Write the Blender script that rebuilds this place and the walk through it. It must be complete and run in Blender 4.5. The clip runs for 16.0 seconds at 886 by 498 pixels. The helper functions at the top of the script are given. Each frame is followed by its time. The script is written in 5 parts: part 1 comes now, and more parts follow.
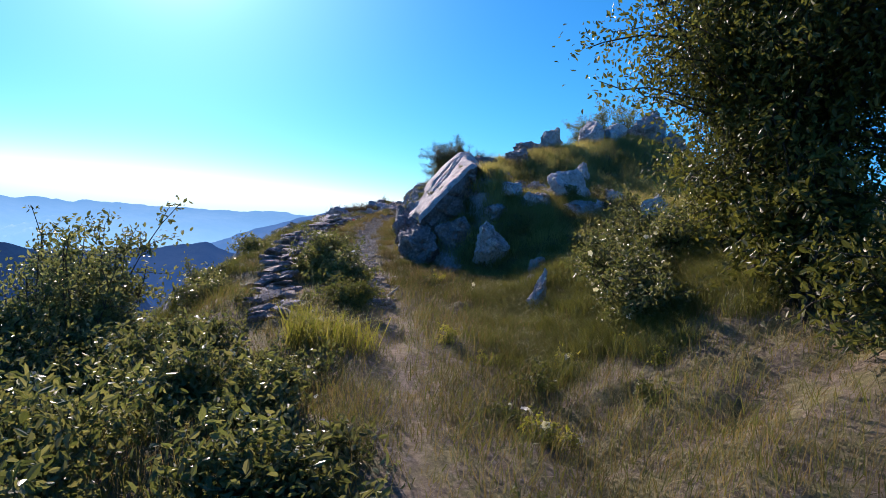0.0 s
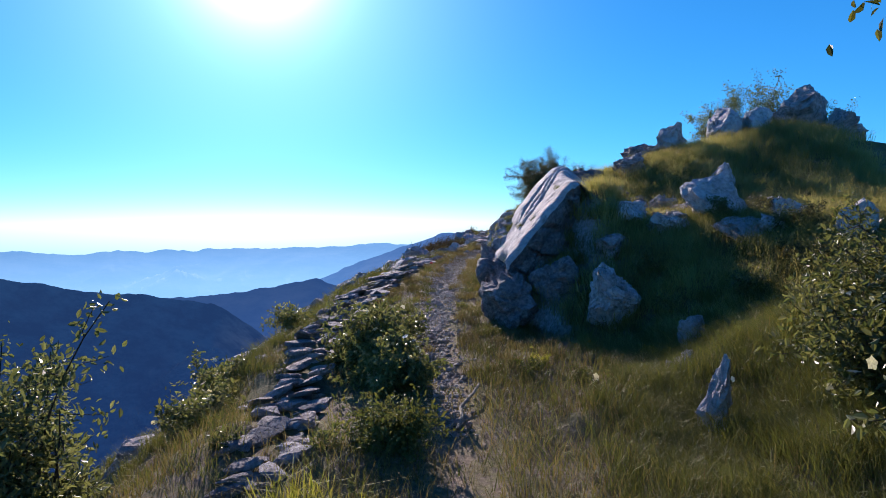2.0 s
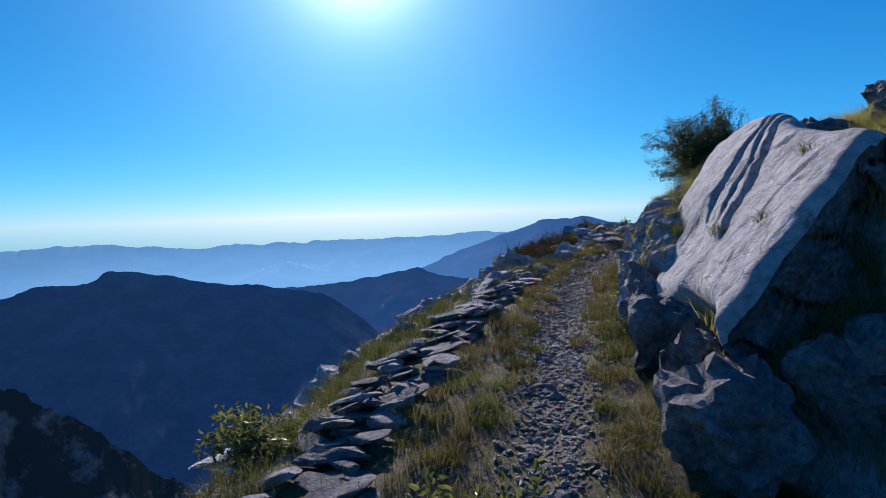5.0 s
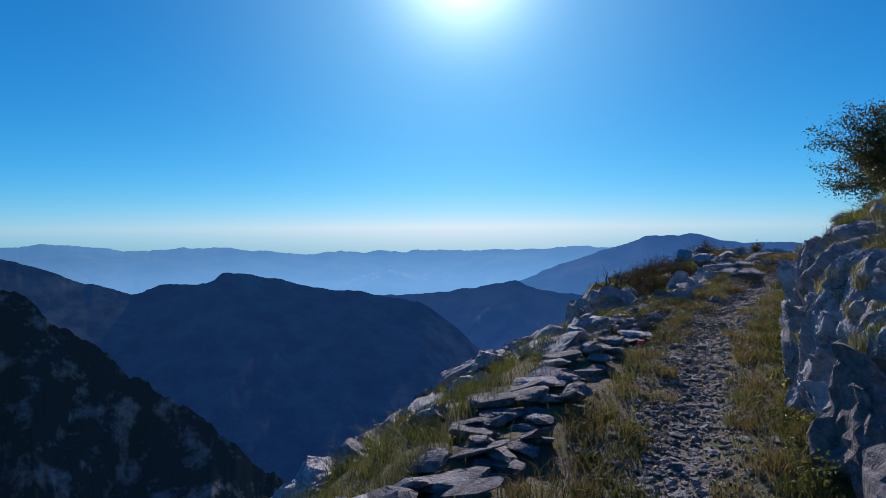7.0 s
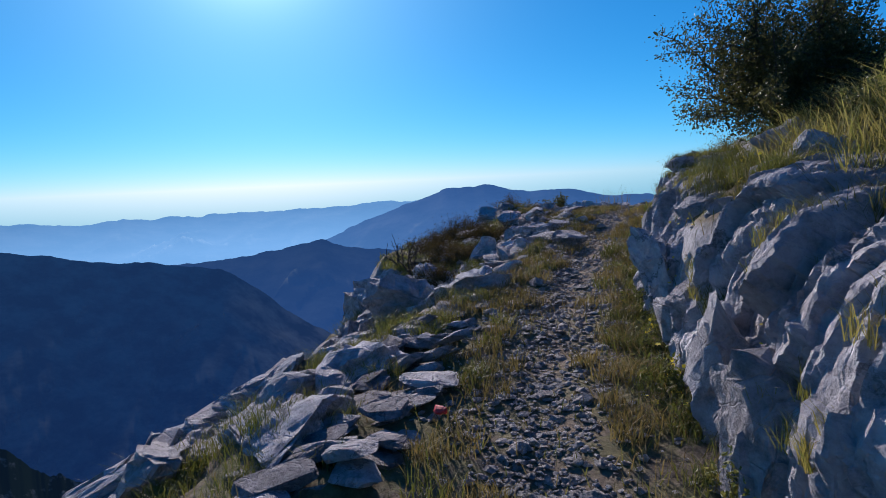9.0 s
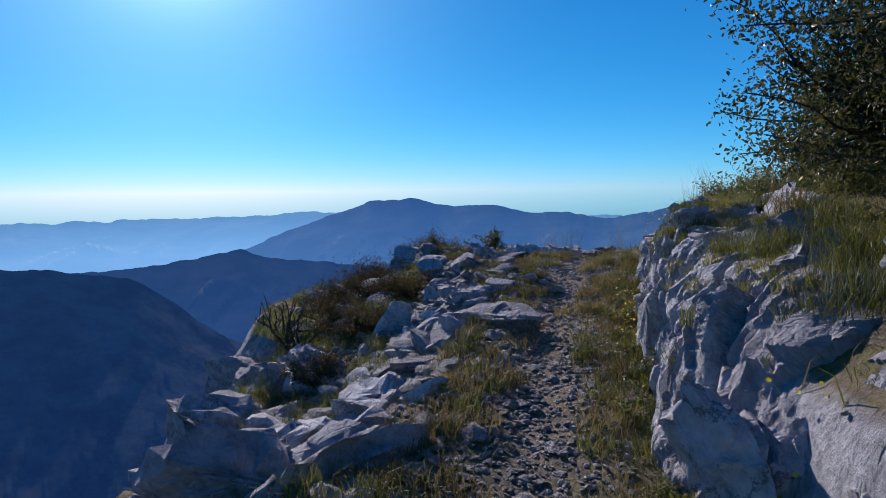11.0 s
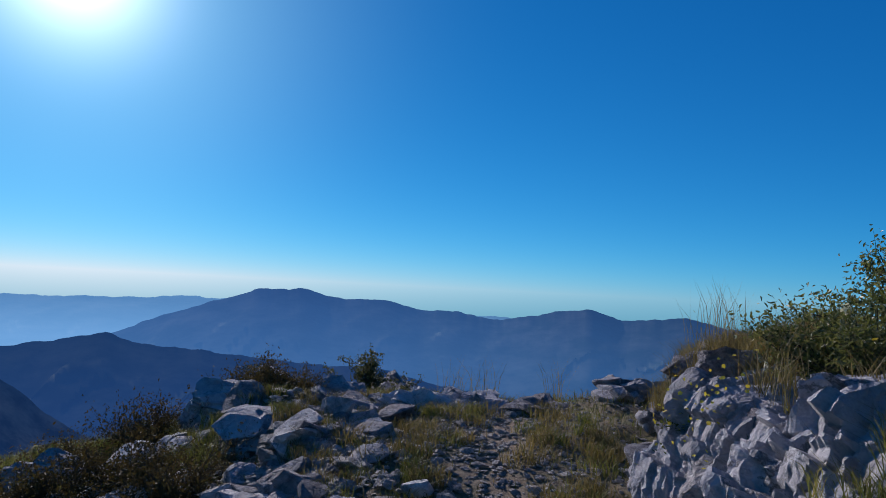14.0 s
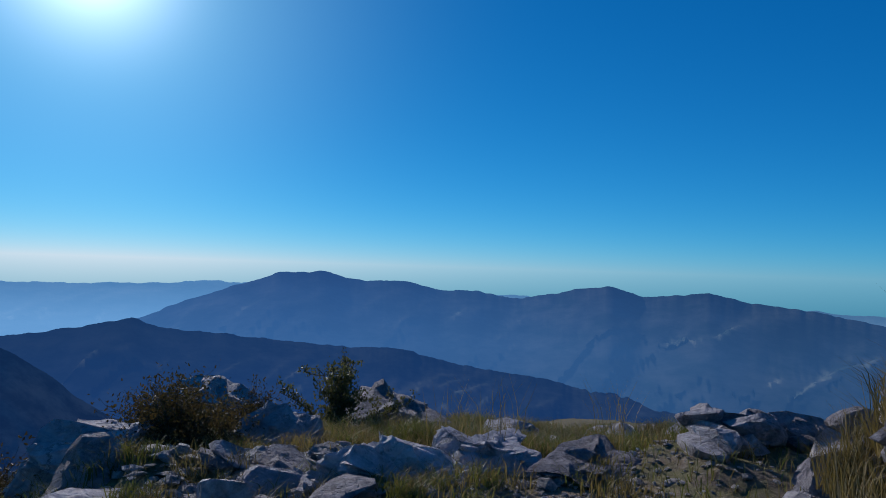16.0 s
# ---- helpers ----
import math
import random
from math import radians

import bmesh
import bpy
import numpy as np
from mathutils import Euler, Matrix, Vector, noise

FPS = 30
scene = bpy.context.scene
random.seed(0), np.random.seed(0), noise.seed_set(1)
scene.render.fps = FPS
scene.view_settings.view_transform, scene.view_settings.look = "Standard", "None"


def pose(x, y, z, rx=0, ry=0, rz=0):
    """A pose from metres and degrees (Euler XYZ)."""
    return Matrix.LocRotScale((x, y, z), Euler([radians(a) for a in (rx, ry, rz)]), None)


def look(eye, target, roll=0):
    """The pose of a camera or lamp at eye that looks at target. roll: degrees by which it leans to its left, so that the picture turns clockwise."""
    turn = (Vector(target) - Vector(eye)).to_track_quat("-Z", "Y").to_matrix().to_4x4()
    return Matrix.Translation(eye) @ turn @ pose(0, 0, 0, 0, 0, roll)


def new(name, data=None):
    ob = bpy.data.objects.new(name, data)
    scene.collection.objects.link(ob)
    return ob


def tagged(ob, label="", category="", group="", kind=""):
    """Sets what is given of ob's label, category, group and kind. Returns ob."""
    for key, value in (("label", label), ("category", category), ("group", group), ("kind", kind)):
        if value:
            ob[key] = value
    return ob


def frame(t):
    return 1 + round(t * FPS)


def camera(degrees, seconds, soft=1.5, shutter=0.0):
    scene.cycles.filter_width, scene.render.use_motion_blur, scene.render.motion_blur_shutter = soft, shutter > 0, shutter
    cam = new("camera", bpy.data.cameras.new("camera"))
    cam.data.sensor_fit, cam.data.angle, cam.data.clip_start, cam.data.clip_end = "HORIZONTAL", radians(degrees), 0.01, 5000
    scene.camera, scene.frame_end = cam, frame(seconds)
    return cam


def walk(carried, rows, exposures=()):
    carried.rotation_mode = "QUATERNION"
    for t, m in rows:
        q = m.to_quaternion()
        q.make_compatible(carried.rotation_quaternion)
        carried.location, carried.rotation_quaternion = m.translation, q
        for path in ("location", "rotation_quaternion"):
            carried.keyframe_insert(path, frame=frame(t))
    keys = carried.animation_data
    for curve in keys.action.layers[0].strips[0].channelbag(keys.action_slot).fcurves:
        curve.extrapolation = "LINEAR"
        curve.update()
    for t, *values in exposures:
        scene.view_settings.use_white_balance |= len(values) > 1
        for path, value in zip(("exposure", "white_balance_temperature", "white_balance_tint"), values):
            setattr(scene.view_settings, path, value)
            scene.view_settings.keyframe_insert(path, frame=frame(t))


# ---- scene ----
cam = camera(72.0, 16.0, soft=0.9)
PATH = [
    (0, (-0.047, 0.103, 1.460), (-0.031, 2.098, 1.323), 5.36),
    (0.5, (0.013, 0.926, 1.543), (-0.125, 2.915, 1.384), 2.42),
    (1, (-0.018, 1.529, 1.634), (-0.210, 3.518, 1.550), 4.55),
    (1.5, (0.084, 2.155, 1.718), (-0.293, 4.117, 1.634), -4.83),
    (2, (-0.006, 2.845, 1.736), (-0.319, 4.818, 1.652), -0.26),
    (2.5, (0.000, 3.380, 1.795), (-0.515, 5.306, 1.634), -1.80),
    (3, (-0.055, 4.088, 1.838), (-0.817, 5.922, 1.598), -3.40),
    (3.2, (-0.164, 4.371, 1.808), (-0.888, 6.224, 1.602), -2.38),
    (5.3, (-0.827, 7.319, 1.907), (-1.455, 9.217, 1.831), -1.77),
    (5.5, (-0.858, 7.508, 1.918), (-1.612, 9.360, 1.913), -0.79),
    (6, (-0.889, 7.924, 1.948), (-1.899, 9.651, 1.923), -3.91),
    (6.5, (-0.934, 8.407, 2.060), (-2.049, 10.065, 1.968), -2.28),
    (7, (-1.214, 9.274, 1.954), (-2.140, 11.045, 1.882), -0.43),
    (7.5, (-1.373, 10.035, 1.923), (-2.183, 11.857, 1.771), -2.34),
    (8, (-1.520, 10.714, 1.966), (-2.182, 12.595, 1.814), -1.15),
    (8.5, (-1.576, 11.360, 1.984), (-2.066, 13.295, 1.863), -6.68),
    (8.7, (-1.600, 11.643, 1.973), (-2.018, 13.586, 1.754), -4.85),
    (11, (-1.742, 14.493, 2.220), (-1.827, 16.482, 2.027), -0.72),
    (11.3, (-1.629, 14.707, 2.268), (-1.899, 16.689, 2.226), -0.72),
    (11.5, (-1.610, 15.017, 2.250), (-1.762, 17.010, 2.175), -3.25),
    (12, (-1.619, 15.574, 2.295), (-1.639, 17.573, 2.232), -1.42),
    (12.5, (-1.539, 16.085, 2.282), (-1.560, 18.084, 2.251), -0.69),
    (13, (-1.545, 16.566, 2.276), (-1.571, 18.566, 2.298), 1.00),
    (13.5, (-1.475, 17.139, 2.311), (-1.353, 19.134, 2.374), -0.69),
    (14, (-1.464, 17.582, 2.313), (-1.206, 19.561, 2.439), 2.95),
    (14.5, (-1.405, 18.023, 2.350), (-1.017, 19.980, 2.494), 1.22),
    (15, (-1.363, 18.430, 2.378), (-1.032, 20.402, 2.390), -0.06),
    (15.5, (-1.205, 19.053, 2.366), (-0.954, 21.037, 2.407), 0.95),
    (16, (-1.029, 19.571, 2.330), (-0.828, 21.560, 2.388), 1.78),
]
walk(cam, [(t, look(eye, target, roll)) for t, eye, target, roll in PATH],
     exposures=[(0.0, 0.85, 6900, 27), (3.2, 0.7, 6500, 24), (5.5, 0.1, 6200, 20), (7.0, -0.02, 6200, 20), (8.5, 0.25, 6300, 22), (12.5, 0.12, 6300, 22), (16.0, -0.22, 6000, 16)])

# ---- world and sun ----
SUN_AZ, SUN_EL = radians(-25.5), radians(23.5)
world = bpy.data.worlds.new("sky")
scene.world = world
world.use_nodes = True
sky = world.node_tree.nodes.new("ShaderNodeTexSky")
sky.sky_type, sky.sun_disc = "NISHITA", False
sky.sun_elevation, sky.sun_rotation = SUN_EL, SUN_AZ
sky.altitude, sky.air_density, sky.dust_density, sky.ozone_density = 3000, 1.0, 0.35, 6.0
back = world.node_tree.nodes["Background"]
back.inputs["Strength"].default_value = 0.1
sun_data = bpy.data.lights.new("sun", "SUN")
sun_data.energy, sun_data.angle, sun_data.color = 4.8, radians(0.6), (1.0, 0.94, 0.85)
sun = new("sun", sun_data)
to_sun = Vector((math.sin(SUN_AZ) * math.cos(SUN_EL), math.cos(SUN_AZ) * math.cos(SUN_EL), math.sin(SUN_EL)))
sun.matrix_world = look((0, 0, 60), Vector((0, 0, 60)) - to_sun)


def sky_colour():
    """Deep blue mountain sky with the bright aureole round the sun."""
    nodes, links = world.node_tree.nodes, world.node_tree.links
    split, merge = nodes.new("ShaderNodeSeparateColor"), nodes.new("ShaderNodeCombineColor")
    links.new(sky.outputs[0], split.inputs[0])
    for k, (depth, level) in enumerate(((1.75, 9.4), (0.88, 8.7), (0.66, 9.3))):
        unit, bend, lift = (nodes.new("ShaderNodeMath") for _ in range(3))
        unit.operation, bend.operation, lift.operation = "MULTIPLY", "POWER", "MULTIPLY"
        unit.inputs[1].default_value, bend.inputs[1].default_value, lift.inputs[1].default_value = 0.083, depth, level
        links.new(split.outputs[k], unit.inputs[0])
        links.new(unit.outputs[0], bend.inputs[0])
        links.new(bend.outputs[0], lift.inputs[0])
        links.new(lift.outputs[0], merge.inputs[k])
    total = merge.outputs[0]
    for reach, power, strength, colour in ((0.8, 4.0, 7.0, (0.6, 1.0, 0.88, 1)), (0.25, 4.0, 20.0, (1.0, 0.97, 0.92, 1))):
        ball = nodes.new("ShaderNodeTexGradient")
        ball.gradient_type = "SPHERICAL"
        ball.texture_mapping.scale = (1 / reach, 1 / reach, 1 / reach)
        ball.texture_mapping.translation = -to_sun / reach
        fade = nodes.new("ShaderNodeMath")
        fade.operation = "POWER"
        fade.inputs[1].default_value = power
        links.new(ball.outputs["Fac"], fade.inputs[0])
        gain = nodes.new("ShaderNodeMath")
        gain.operation = "MULTIPLY"
        gain.inputs[1].default_value = strength
        links.new(fade.outputs[0], gain.inputs[0])
        glow = nodes.new("ShaderNodeVectorMath")
        glow.operation = "SCALE"
        glow.inputs[0].default_value = colour[:3]
        links.new(gain.outputs[0], glow.inputs["Scale"])
        both = nodes.new("ShaderNodeVectorMath")
        links.new(total, both.inputs[0])
        links.new(glow.outputs[0], both.inputs[1])
        total = both.outputs[0]
    links.new(total, back.inputs["Color"])


sky_colour()

# ---- tools ----
rng = np.random.default_rng(7)


def hash3(i, j, k, seed):
    h = (i * 374761393 + j * 668265263 + k * 2147483647 + seed * 974634777) & 0xFFFFFFFF
    h = ((h ^ (h >> 13)) * 1274126177) & 0xFFFFFFFF
    return ((h ^ (h >> 16)) & 0xFFFF) / 65535.0


def vnoise(p, seed=0):
    """Smooth value noise, -1 to 1, of an array of points."""
    p = np.asarray(p, float)
    i = np.floor(p).astype(np.int64)
    f = p - i
    f = f * f * (3 - 2 * f)
    out = 0
    for a in (0, 1):
        for b in (0, 1):
            for c in (0, 1):
                w = (f[:, 0] if a else 1 - f[:, 0]) * (f[:, 1] if b else 1 - f[:, 1]) * (f[:, 2] if c else 1 - f[:, 2])
                out = out + w * hash3(i[:, 0] + a, i[:, 1] + b, i[:, 2] + c, seed)
    return out * 2 - 1


def fbm(p, octaves=4, seed=0, gain=0.5):
    out, amp = 0, 1.0
    p = np.asarray(p, float)
    for o in range(octaves):
        out = out + amp * vnoise(p * 2 ** o, seed + o)
        amp *= gain
    return out


def cells(p, seed=0):
    """Nearest cell's value and the distance to the border between the two nearest cells."""
    p = np.asarray(p, float)
    i = np.floor(p).astype(np.int64)
    d1, d2, val = np.full(len(p), 9.0), np.full(len(p), 9.0), np.zeros(len(p))
    for a in (-1, 0, 1):
        for b in (-1, 0, 1):
            for c in (-1, 0, 1):
                q = i + (a, b, c)
                at = q + np.stack([hash3(q[:, 0], q[:, 1], q[:, 2], seed + s) for s in (1, 2, 3)], 1)
                d = np.linalg.norm(at - p, axis=1)
                v = hash3(q[:, 0], q[:, 1], q[:, 2], seed + 4)
                near = d < d1
                d2 = np.where(near, d1, np.minimum(d2, d))
                val = np.where(near, v, val)
                d1 = np.where(near, d, d1)
    return val, d2 - d1


def facets(p, seed=0, tilt=1.0, groove=0.25):
    """Fractured planes: each cell is a tilted flat step with open joints between."""
    p = np.asarray(p, float)
    i = np.floor(p).astype(np.int64)
    d1, d2, out = np.full(len(p), 9.0), np.full(len(p), 9.0), np.zeros(len(p))
    for a in (-1, 0, 1):
        for b in (-1, 0, 1):
            for c in (-1, 0, 1):
                q = i + (a, b, c)
                h = [hash3(q[:, 0], q[:, 1], q[:, 2], seed + s) for s in range(1, 8)]
                rel = p - (q + np.stack(h[:3], 1))
                d = np.linalg.norm(rel, axis=1)
                v = (h[3] - 0.5) + tilt * ((h[4] - 0.5) * rel[:, 0] + (h[5] - 0.5) * rel[:, 1] + (h[6] - 0.5) * rel[:, 2])
                near = d < d1
                d2 = np.where(near, d1, np.minimum(d2, d))
                out = np.where(near, v, out)
                d1 = np.where(near, d, d1)
    return out - groove * np.exp(-(d2 - d1) / 0.06)


def mesh_np(name, verts, faces, mat=None, smooth=False):
    """A mesh from arrays: faces is one array (n, k) or a list of such arrays."""
    if isinstance(faces, np.ndarray):
        faces = [faces]
    me = bpy.data.meshes.new(name)
    verts = np.asarray(verts, np.float32)
    loops = np.concatenate([f.reshape(-1) for f in faces]).astype(np.int32)
    sizes = np.concatenate([np.full(len(f), f.shape[1]) for f in faces]).astype(np.int32)
    me.vertices.add(len(verts))
    me.vertices.foreach_set("co", verts.reshape(-1))
    me.loops.add(len(loops))
    me.loops.foreach_set("vertex_index", loops)
    me.polygons.add(len(sizes))
    me.polygons.foreach_set("loop_start", (np.cumsum(sizes) - sizes).astype(np.int32))
    me.polygons.foreach_set("loop_total", sizes)
    me.polygons.foreach_set("use_smooth", np.full(len(sizes), smooth))
    me.update(calc_edges=True)
    me.validate()
    if mat:
        me.materials.append(mat)
    return me


def child(name, me, parent, label=""):
    ob = new(name, me)
    ob.parent = parent
    return tagged(ob, label) if label else ob


def empty(name, place, label, category, group="", kind=""):
    ob = new(name)
    ob.location = place
    ob.empty_display_size = 0.2
    return tagged(ob, label, category, group, kind)


def grid_faces(n, m):
    a = np.arange(n * m).reshape(n, m)
    return np.stack([a[:-1, :-1], a[:-1, 1:], a[1:, 1:], a[1:, :-1]], -1).reshape(-1, 4)


def curve_fn(xs, ys):
    """A smooth function through the points given."""
    xs, ys = np.array(xs, float), np.array(ys, float)
    fine = np.linspace(xs[0], xs[-1], 600)
    val = np.interp(fine, xs, ys)
    width = max(2, int(600 * 0.4 / (xs[-1] - xs[0])))
    pad = np.pad(val, width, mode="edge")
    val = np.convolve(pad, np.ones(2 * width + 1) / (2 * width + 1), "valid")
    return lambda t: np.interp(t, fine, val)


# ---- materials ----
def material(name, rough=0.8):
    m = bpy.data.materials.new(name)
    m.use_nodes = True
    bsdf = m.node_tree.nodes["Principled BSDF"]
    bsdf.inputs["Roughness"].default_value = rough
    bsdf.inputs["Specular IOR Level"].default_value = 0.25
    return m, m.node_tree.nodes, m.node_tree.links, bsdf


def ramp(nodes, stops):
    r = nodes.new("ShaderNodeValToRGB")
    while len(r.color_ramp.elements) < len(stops):
        r.color_ramp.elements.new(0.5)
    for e, (at, col) in zip(r.color_ramp.elements, stops):
        e.position, e.color = at, (*col, 1)
    return r


def noise_node(nodes, links, scale, detail=6, rough=0.6, coord=None):
    n = nodes.new("ShaderNodeTexNoise")
    n.inputs["Scale"].default_value, n.inputs["Detail"].default_value, n.inputs["Roughness"].default_value = scale, detail, rough
    if coord:
        links.new(coord, n.inputs["Vector"])
    return n


def mix_color(nodes, links, fac, a, b, mode="MIX"):
    n = nodes.new("ShaderNodeMix")
    n.data_type, n.blend_type = "RGBA", mode
    for sock, v in ((n.inputs[0], fac), (n.inputs[6], a), (n.inputs[7], b)):
        if isinstance(v, (int, float)):
            sock.default_value = v
        elif isinstance(v, tuple):
            sock.default_value = (*v, 1)
        else:
            links.new(v, sock)
    return n.outputs[2]


def bump(nodes, links, bsdf, height, strength, distance):
    b = nodes.new("ShaderNodeBump")
    b.inputs["Strength"].default_value, b.inputs["Distance"].default_value = strength, distance
    links.new(height, b.inputs["Height"])
    links.new(b.outputs[0], bsdf.inputs["Normal"])


def rock_material(name, dark, mid, light, scale=1.0, vary=True):
    m, nodes, links, bsdf = material(name, 0.85)
    coord = nodes.new("ShaderNodeNewGeometry").outputs["Position"]
    big = noise_node(nodes, links, 1.6 * scale, 5, 0.6, coord)
    fine = noise_node(nodes, links, 14 * scale, 8, 0.7, coord)
    r = ramp(nodes, [(0.3, dark), (0.5, mid), (0.72, light)])
    links.new(fine.outputs[0], r.inputs[0])
    r2 = ramp(nodes, [(0.35, (0.7, 0.7, 0.71)), (0.65, (1.05, 1.05, 1.05))])
    links.new(big.outputs[0], r2.inputs[0])
    col = mix_color(nodes, links, 1.0, r.outputs[0], r2.outputs[0], "MULTIPLY")
    lichen = noise_node(nodes, links, 5 * scale, 6, 0.75, coord)
    r3 = ramp(nodes, [(0.6, (0, 0, 0)), (0.7, (1, 1, 1))])
    links.new(lichen.outputs[0], r3.inputs[0])
    f = nodes.new("ShaderNodeMath")
    f.operation = "MULTIPLY"
    f.inputs[1].default_value = 0.45
    links.new(r3.outputs[0], f.inputs[0])
    col = mix_color(nodes, links, f.outputs[0], col, (0.16, 0.15, 0.13))
    if vary:
        info = nodes.new("ShaderNodeObjectInfo")
        r4 = ramp(nodes, [(0.0, (0.78, 0.78, 0.8)), (1.0, (1.1, 1.08, 1.04))])
        links.new(info.outputs["Random"], r4.inputs[0])
        col = mix_color(nodes, links, 1.0, col, r4.outputs[0], "MULTIPLY")
    seam = nodes.new("ShaderNodeTexVoronoi")
    seam.feature = "DISTANCE_TO_EDGE"
    seam.inputs["Scale"].default_value = 3.2 * scale
    bend = nodes.new("ShaderNodeVectorMath")
    bend.operation = "MULTIPLY_ADD"
    bend.inputs[1].default_value = (0.35, 0.35, 0.35)
    links.new(lichen.outputs["Color"], bend.inputs[0])
    links.new(coord, bend.inputs[2])
    links.new(bend.outputs[0], seam.inputs["Vector"])
    dirt = nodes.new("ShaderNodeMapRange")
    dirt.inputs[1].default_value, dirt.inputs[2].default_value = 0.0, 0.035
    dirt.inputs[3].default_value, dirt.inputs[4].default_value = 0.75, 0.0
    links.new(seam.outputs["Distance"], dirt.inputs[0])
    patchy = nodes.new("ShaderNodeMath")
    patchy.operation = "MULTIPLY"
    thin = ramp(nodes, [(0.45, (0, 0, 0)), (0.6, (1, 1, 1))])
    links.new(big.outputs[0], thin.inputs[0])
    links.new(dirt.outputs[0], patchy.inputs[0])
    links.new(thin.outputs[0], patchy.inputs[1])
    col = mix_color(nodes, links, patchy.outputs[0], col, (0.05, 0.046, 0.045))
    links.new(col, bsdf.inputs["Base Color"])
    add = nodes.new("ShaderNodeMath")
    add.operation = "ADD"
    links.new(fine.outputs[0], add.inputs[0])
    crack = noise_node(nodes, links, 45 * scale, 6, 0.7, coord)
    links.new(crack.outputs[0], add.inputs[1])
    vor = nodes.new("ShaderNodeTexVoronoi")
    vor.feature = "DISTANCE_TO_EDGE"
    vor.inputs["Scale"].default_value = 7 * scale
    warp = nodes.new("ShaderNodeVectorMath")
    warp.operation = "MULTIPLY_ADD"
    warp.inputs[1].default_value = (0.5, 0.5, 0.5)
    links.new(big.outputs["Color"], warp.inputs[0])
    links.new(coord, warp.inputs[2])
    links.new(warp.outputs[0], vor.inputs["Vector"])
    crk = nodes.new("ShaderNodeMapRange")
    crk.inputs[1].default_value, crk.inputs[2].default_value = 0.0, 0.06
    crk.inputs[3].default_value, crk.inputs[4].default_value = -0.35, 0.0
    links.new(vor.outputs["Distance"], crk.inputs[0])
    add2 = nodes.new("ShaderNodeMath")
    add2.operation = "ADD"
    links.new(add.outputs[0], add2.inputs[0])
    links.new(crk.outputs[0], add2.inputs[1])
    bump(nodes, links, bsdf, add2.outputs[0], 0.9, 0.03)
    return m


def leaf_material(name, colours, rough=0.55, through_light=0.35):
    m, nodes, links, bsdf = material(name, rough)
    geo = nodes.new("ShaderNodeNewGeometry")
    n = len(colours)
    r = ramp(nodes, [(i / (n - 1), c) for i, c in enumerate(colours)])
    links.new(geo.outputs["Random Per Island"], r.inputs[0])
    big = noise_node(nodes, links, 0.9, 3, 0.5, geo.outputs["Position"])
    r2 = ramp(nodes, [(0.35, (0.65, 0.65, 0.6)), (0.65, (1.15, 1.1, 1.0))])
    links.new(big.outputs[0], r2.inputs[0])
    col = mix_color(nodes, links, 1.0, r.outputs[0], r2.outputs[0], "MULTIPLY")
    links.new(col, bsdf.inputs["Base Color"])
    tr = nodes.new("ShaderNodeBsdfTranslucent")
    warm = mix_color(nodes, links, 1.0, col, (1.25, 1.2, 0.7), "MULTIPLY")
    links.new(warm, tr.inputs["Color"])
    mix = nodes.new("ShaderNodeMixShader")
    mix.inputs[0].default_value = through_light
    links.new(bsdf.outputs[0], mix.inputs[1])
    links.new(tr.outputs[0], mix.inputs[2])
    links.new(mix.outputs[0], nodes["Material Output"].inputs["Surface"])
    return m


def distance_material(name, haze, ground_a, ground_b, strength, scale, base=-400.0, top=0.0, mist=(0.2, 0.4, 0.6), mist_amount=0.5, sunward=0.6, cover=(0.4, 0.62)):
    """A far mountainside: wooded slopes with blue haze painted on as emission, brighter toward the sun and in the
    valley bottoms.
    """
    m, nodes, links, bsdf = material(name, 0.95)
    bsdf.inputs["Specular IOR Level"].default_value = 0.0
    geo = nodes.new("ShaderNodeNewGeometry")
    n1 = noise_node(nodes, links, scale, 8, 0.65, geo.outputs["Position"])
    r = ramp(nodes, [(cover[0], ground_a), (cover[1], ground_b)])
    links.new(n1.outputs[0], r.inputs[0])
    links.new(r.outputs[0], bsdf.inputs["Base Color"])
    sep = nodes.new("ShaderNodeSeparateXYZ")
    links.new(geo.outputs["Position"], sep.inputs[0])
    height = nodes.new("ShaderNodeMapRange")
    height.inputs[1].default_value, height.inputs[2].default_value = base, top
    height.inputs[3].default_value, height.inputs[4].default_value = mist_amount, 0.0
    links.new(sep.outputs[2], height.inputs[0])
    haze_glow = mix_color(nodes, links, height.outputs[0], haze, mist)
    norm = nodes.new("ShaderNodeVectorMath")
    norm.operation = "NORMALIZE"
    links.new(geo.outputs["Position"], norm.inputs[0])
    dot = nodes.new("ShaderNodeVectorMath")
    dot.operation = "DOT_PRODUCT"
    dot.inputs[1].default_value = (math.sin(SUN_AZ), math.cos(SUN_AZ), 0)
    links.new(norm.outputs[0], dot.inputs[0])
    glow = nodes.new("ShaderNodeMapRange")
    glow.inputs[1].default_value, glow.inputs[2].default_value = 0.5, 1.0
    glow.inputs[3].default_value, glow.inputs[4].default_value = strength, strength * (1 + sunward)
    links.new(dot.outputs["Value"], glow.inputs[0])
    # the slope itself emits the haze colour
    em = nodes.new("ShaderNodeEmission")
    links.new(haze_glow, em.inputs["Color"])
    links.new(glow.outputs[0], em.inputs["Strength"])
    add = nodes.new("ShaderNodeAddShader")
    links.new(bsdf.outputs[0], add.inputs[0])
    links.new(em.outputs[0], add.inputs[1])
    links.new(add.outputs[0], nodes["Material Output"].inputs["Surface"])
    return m


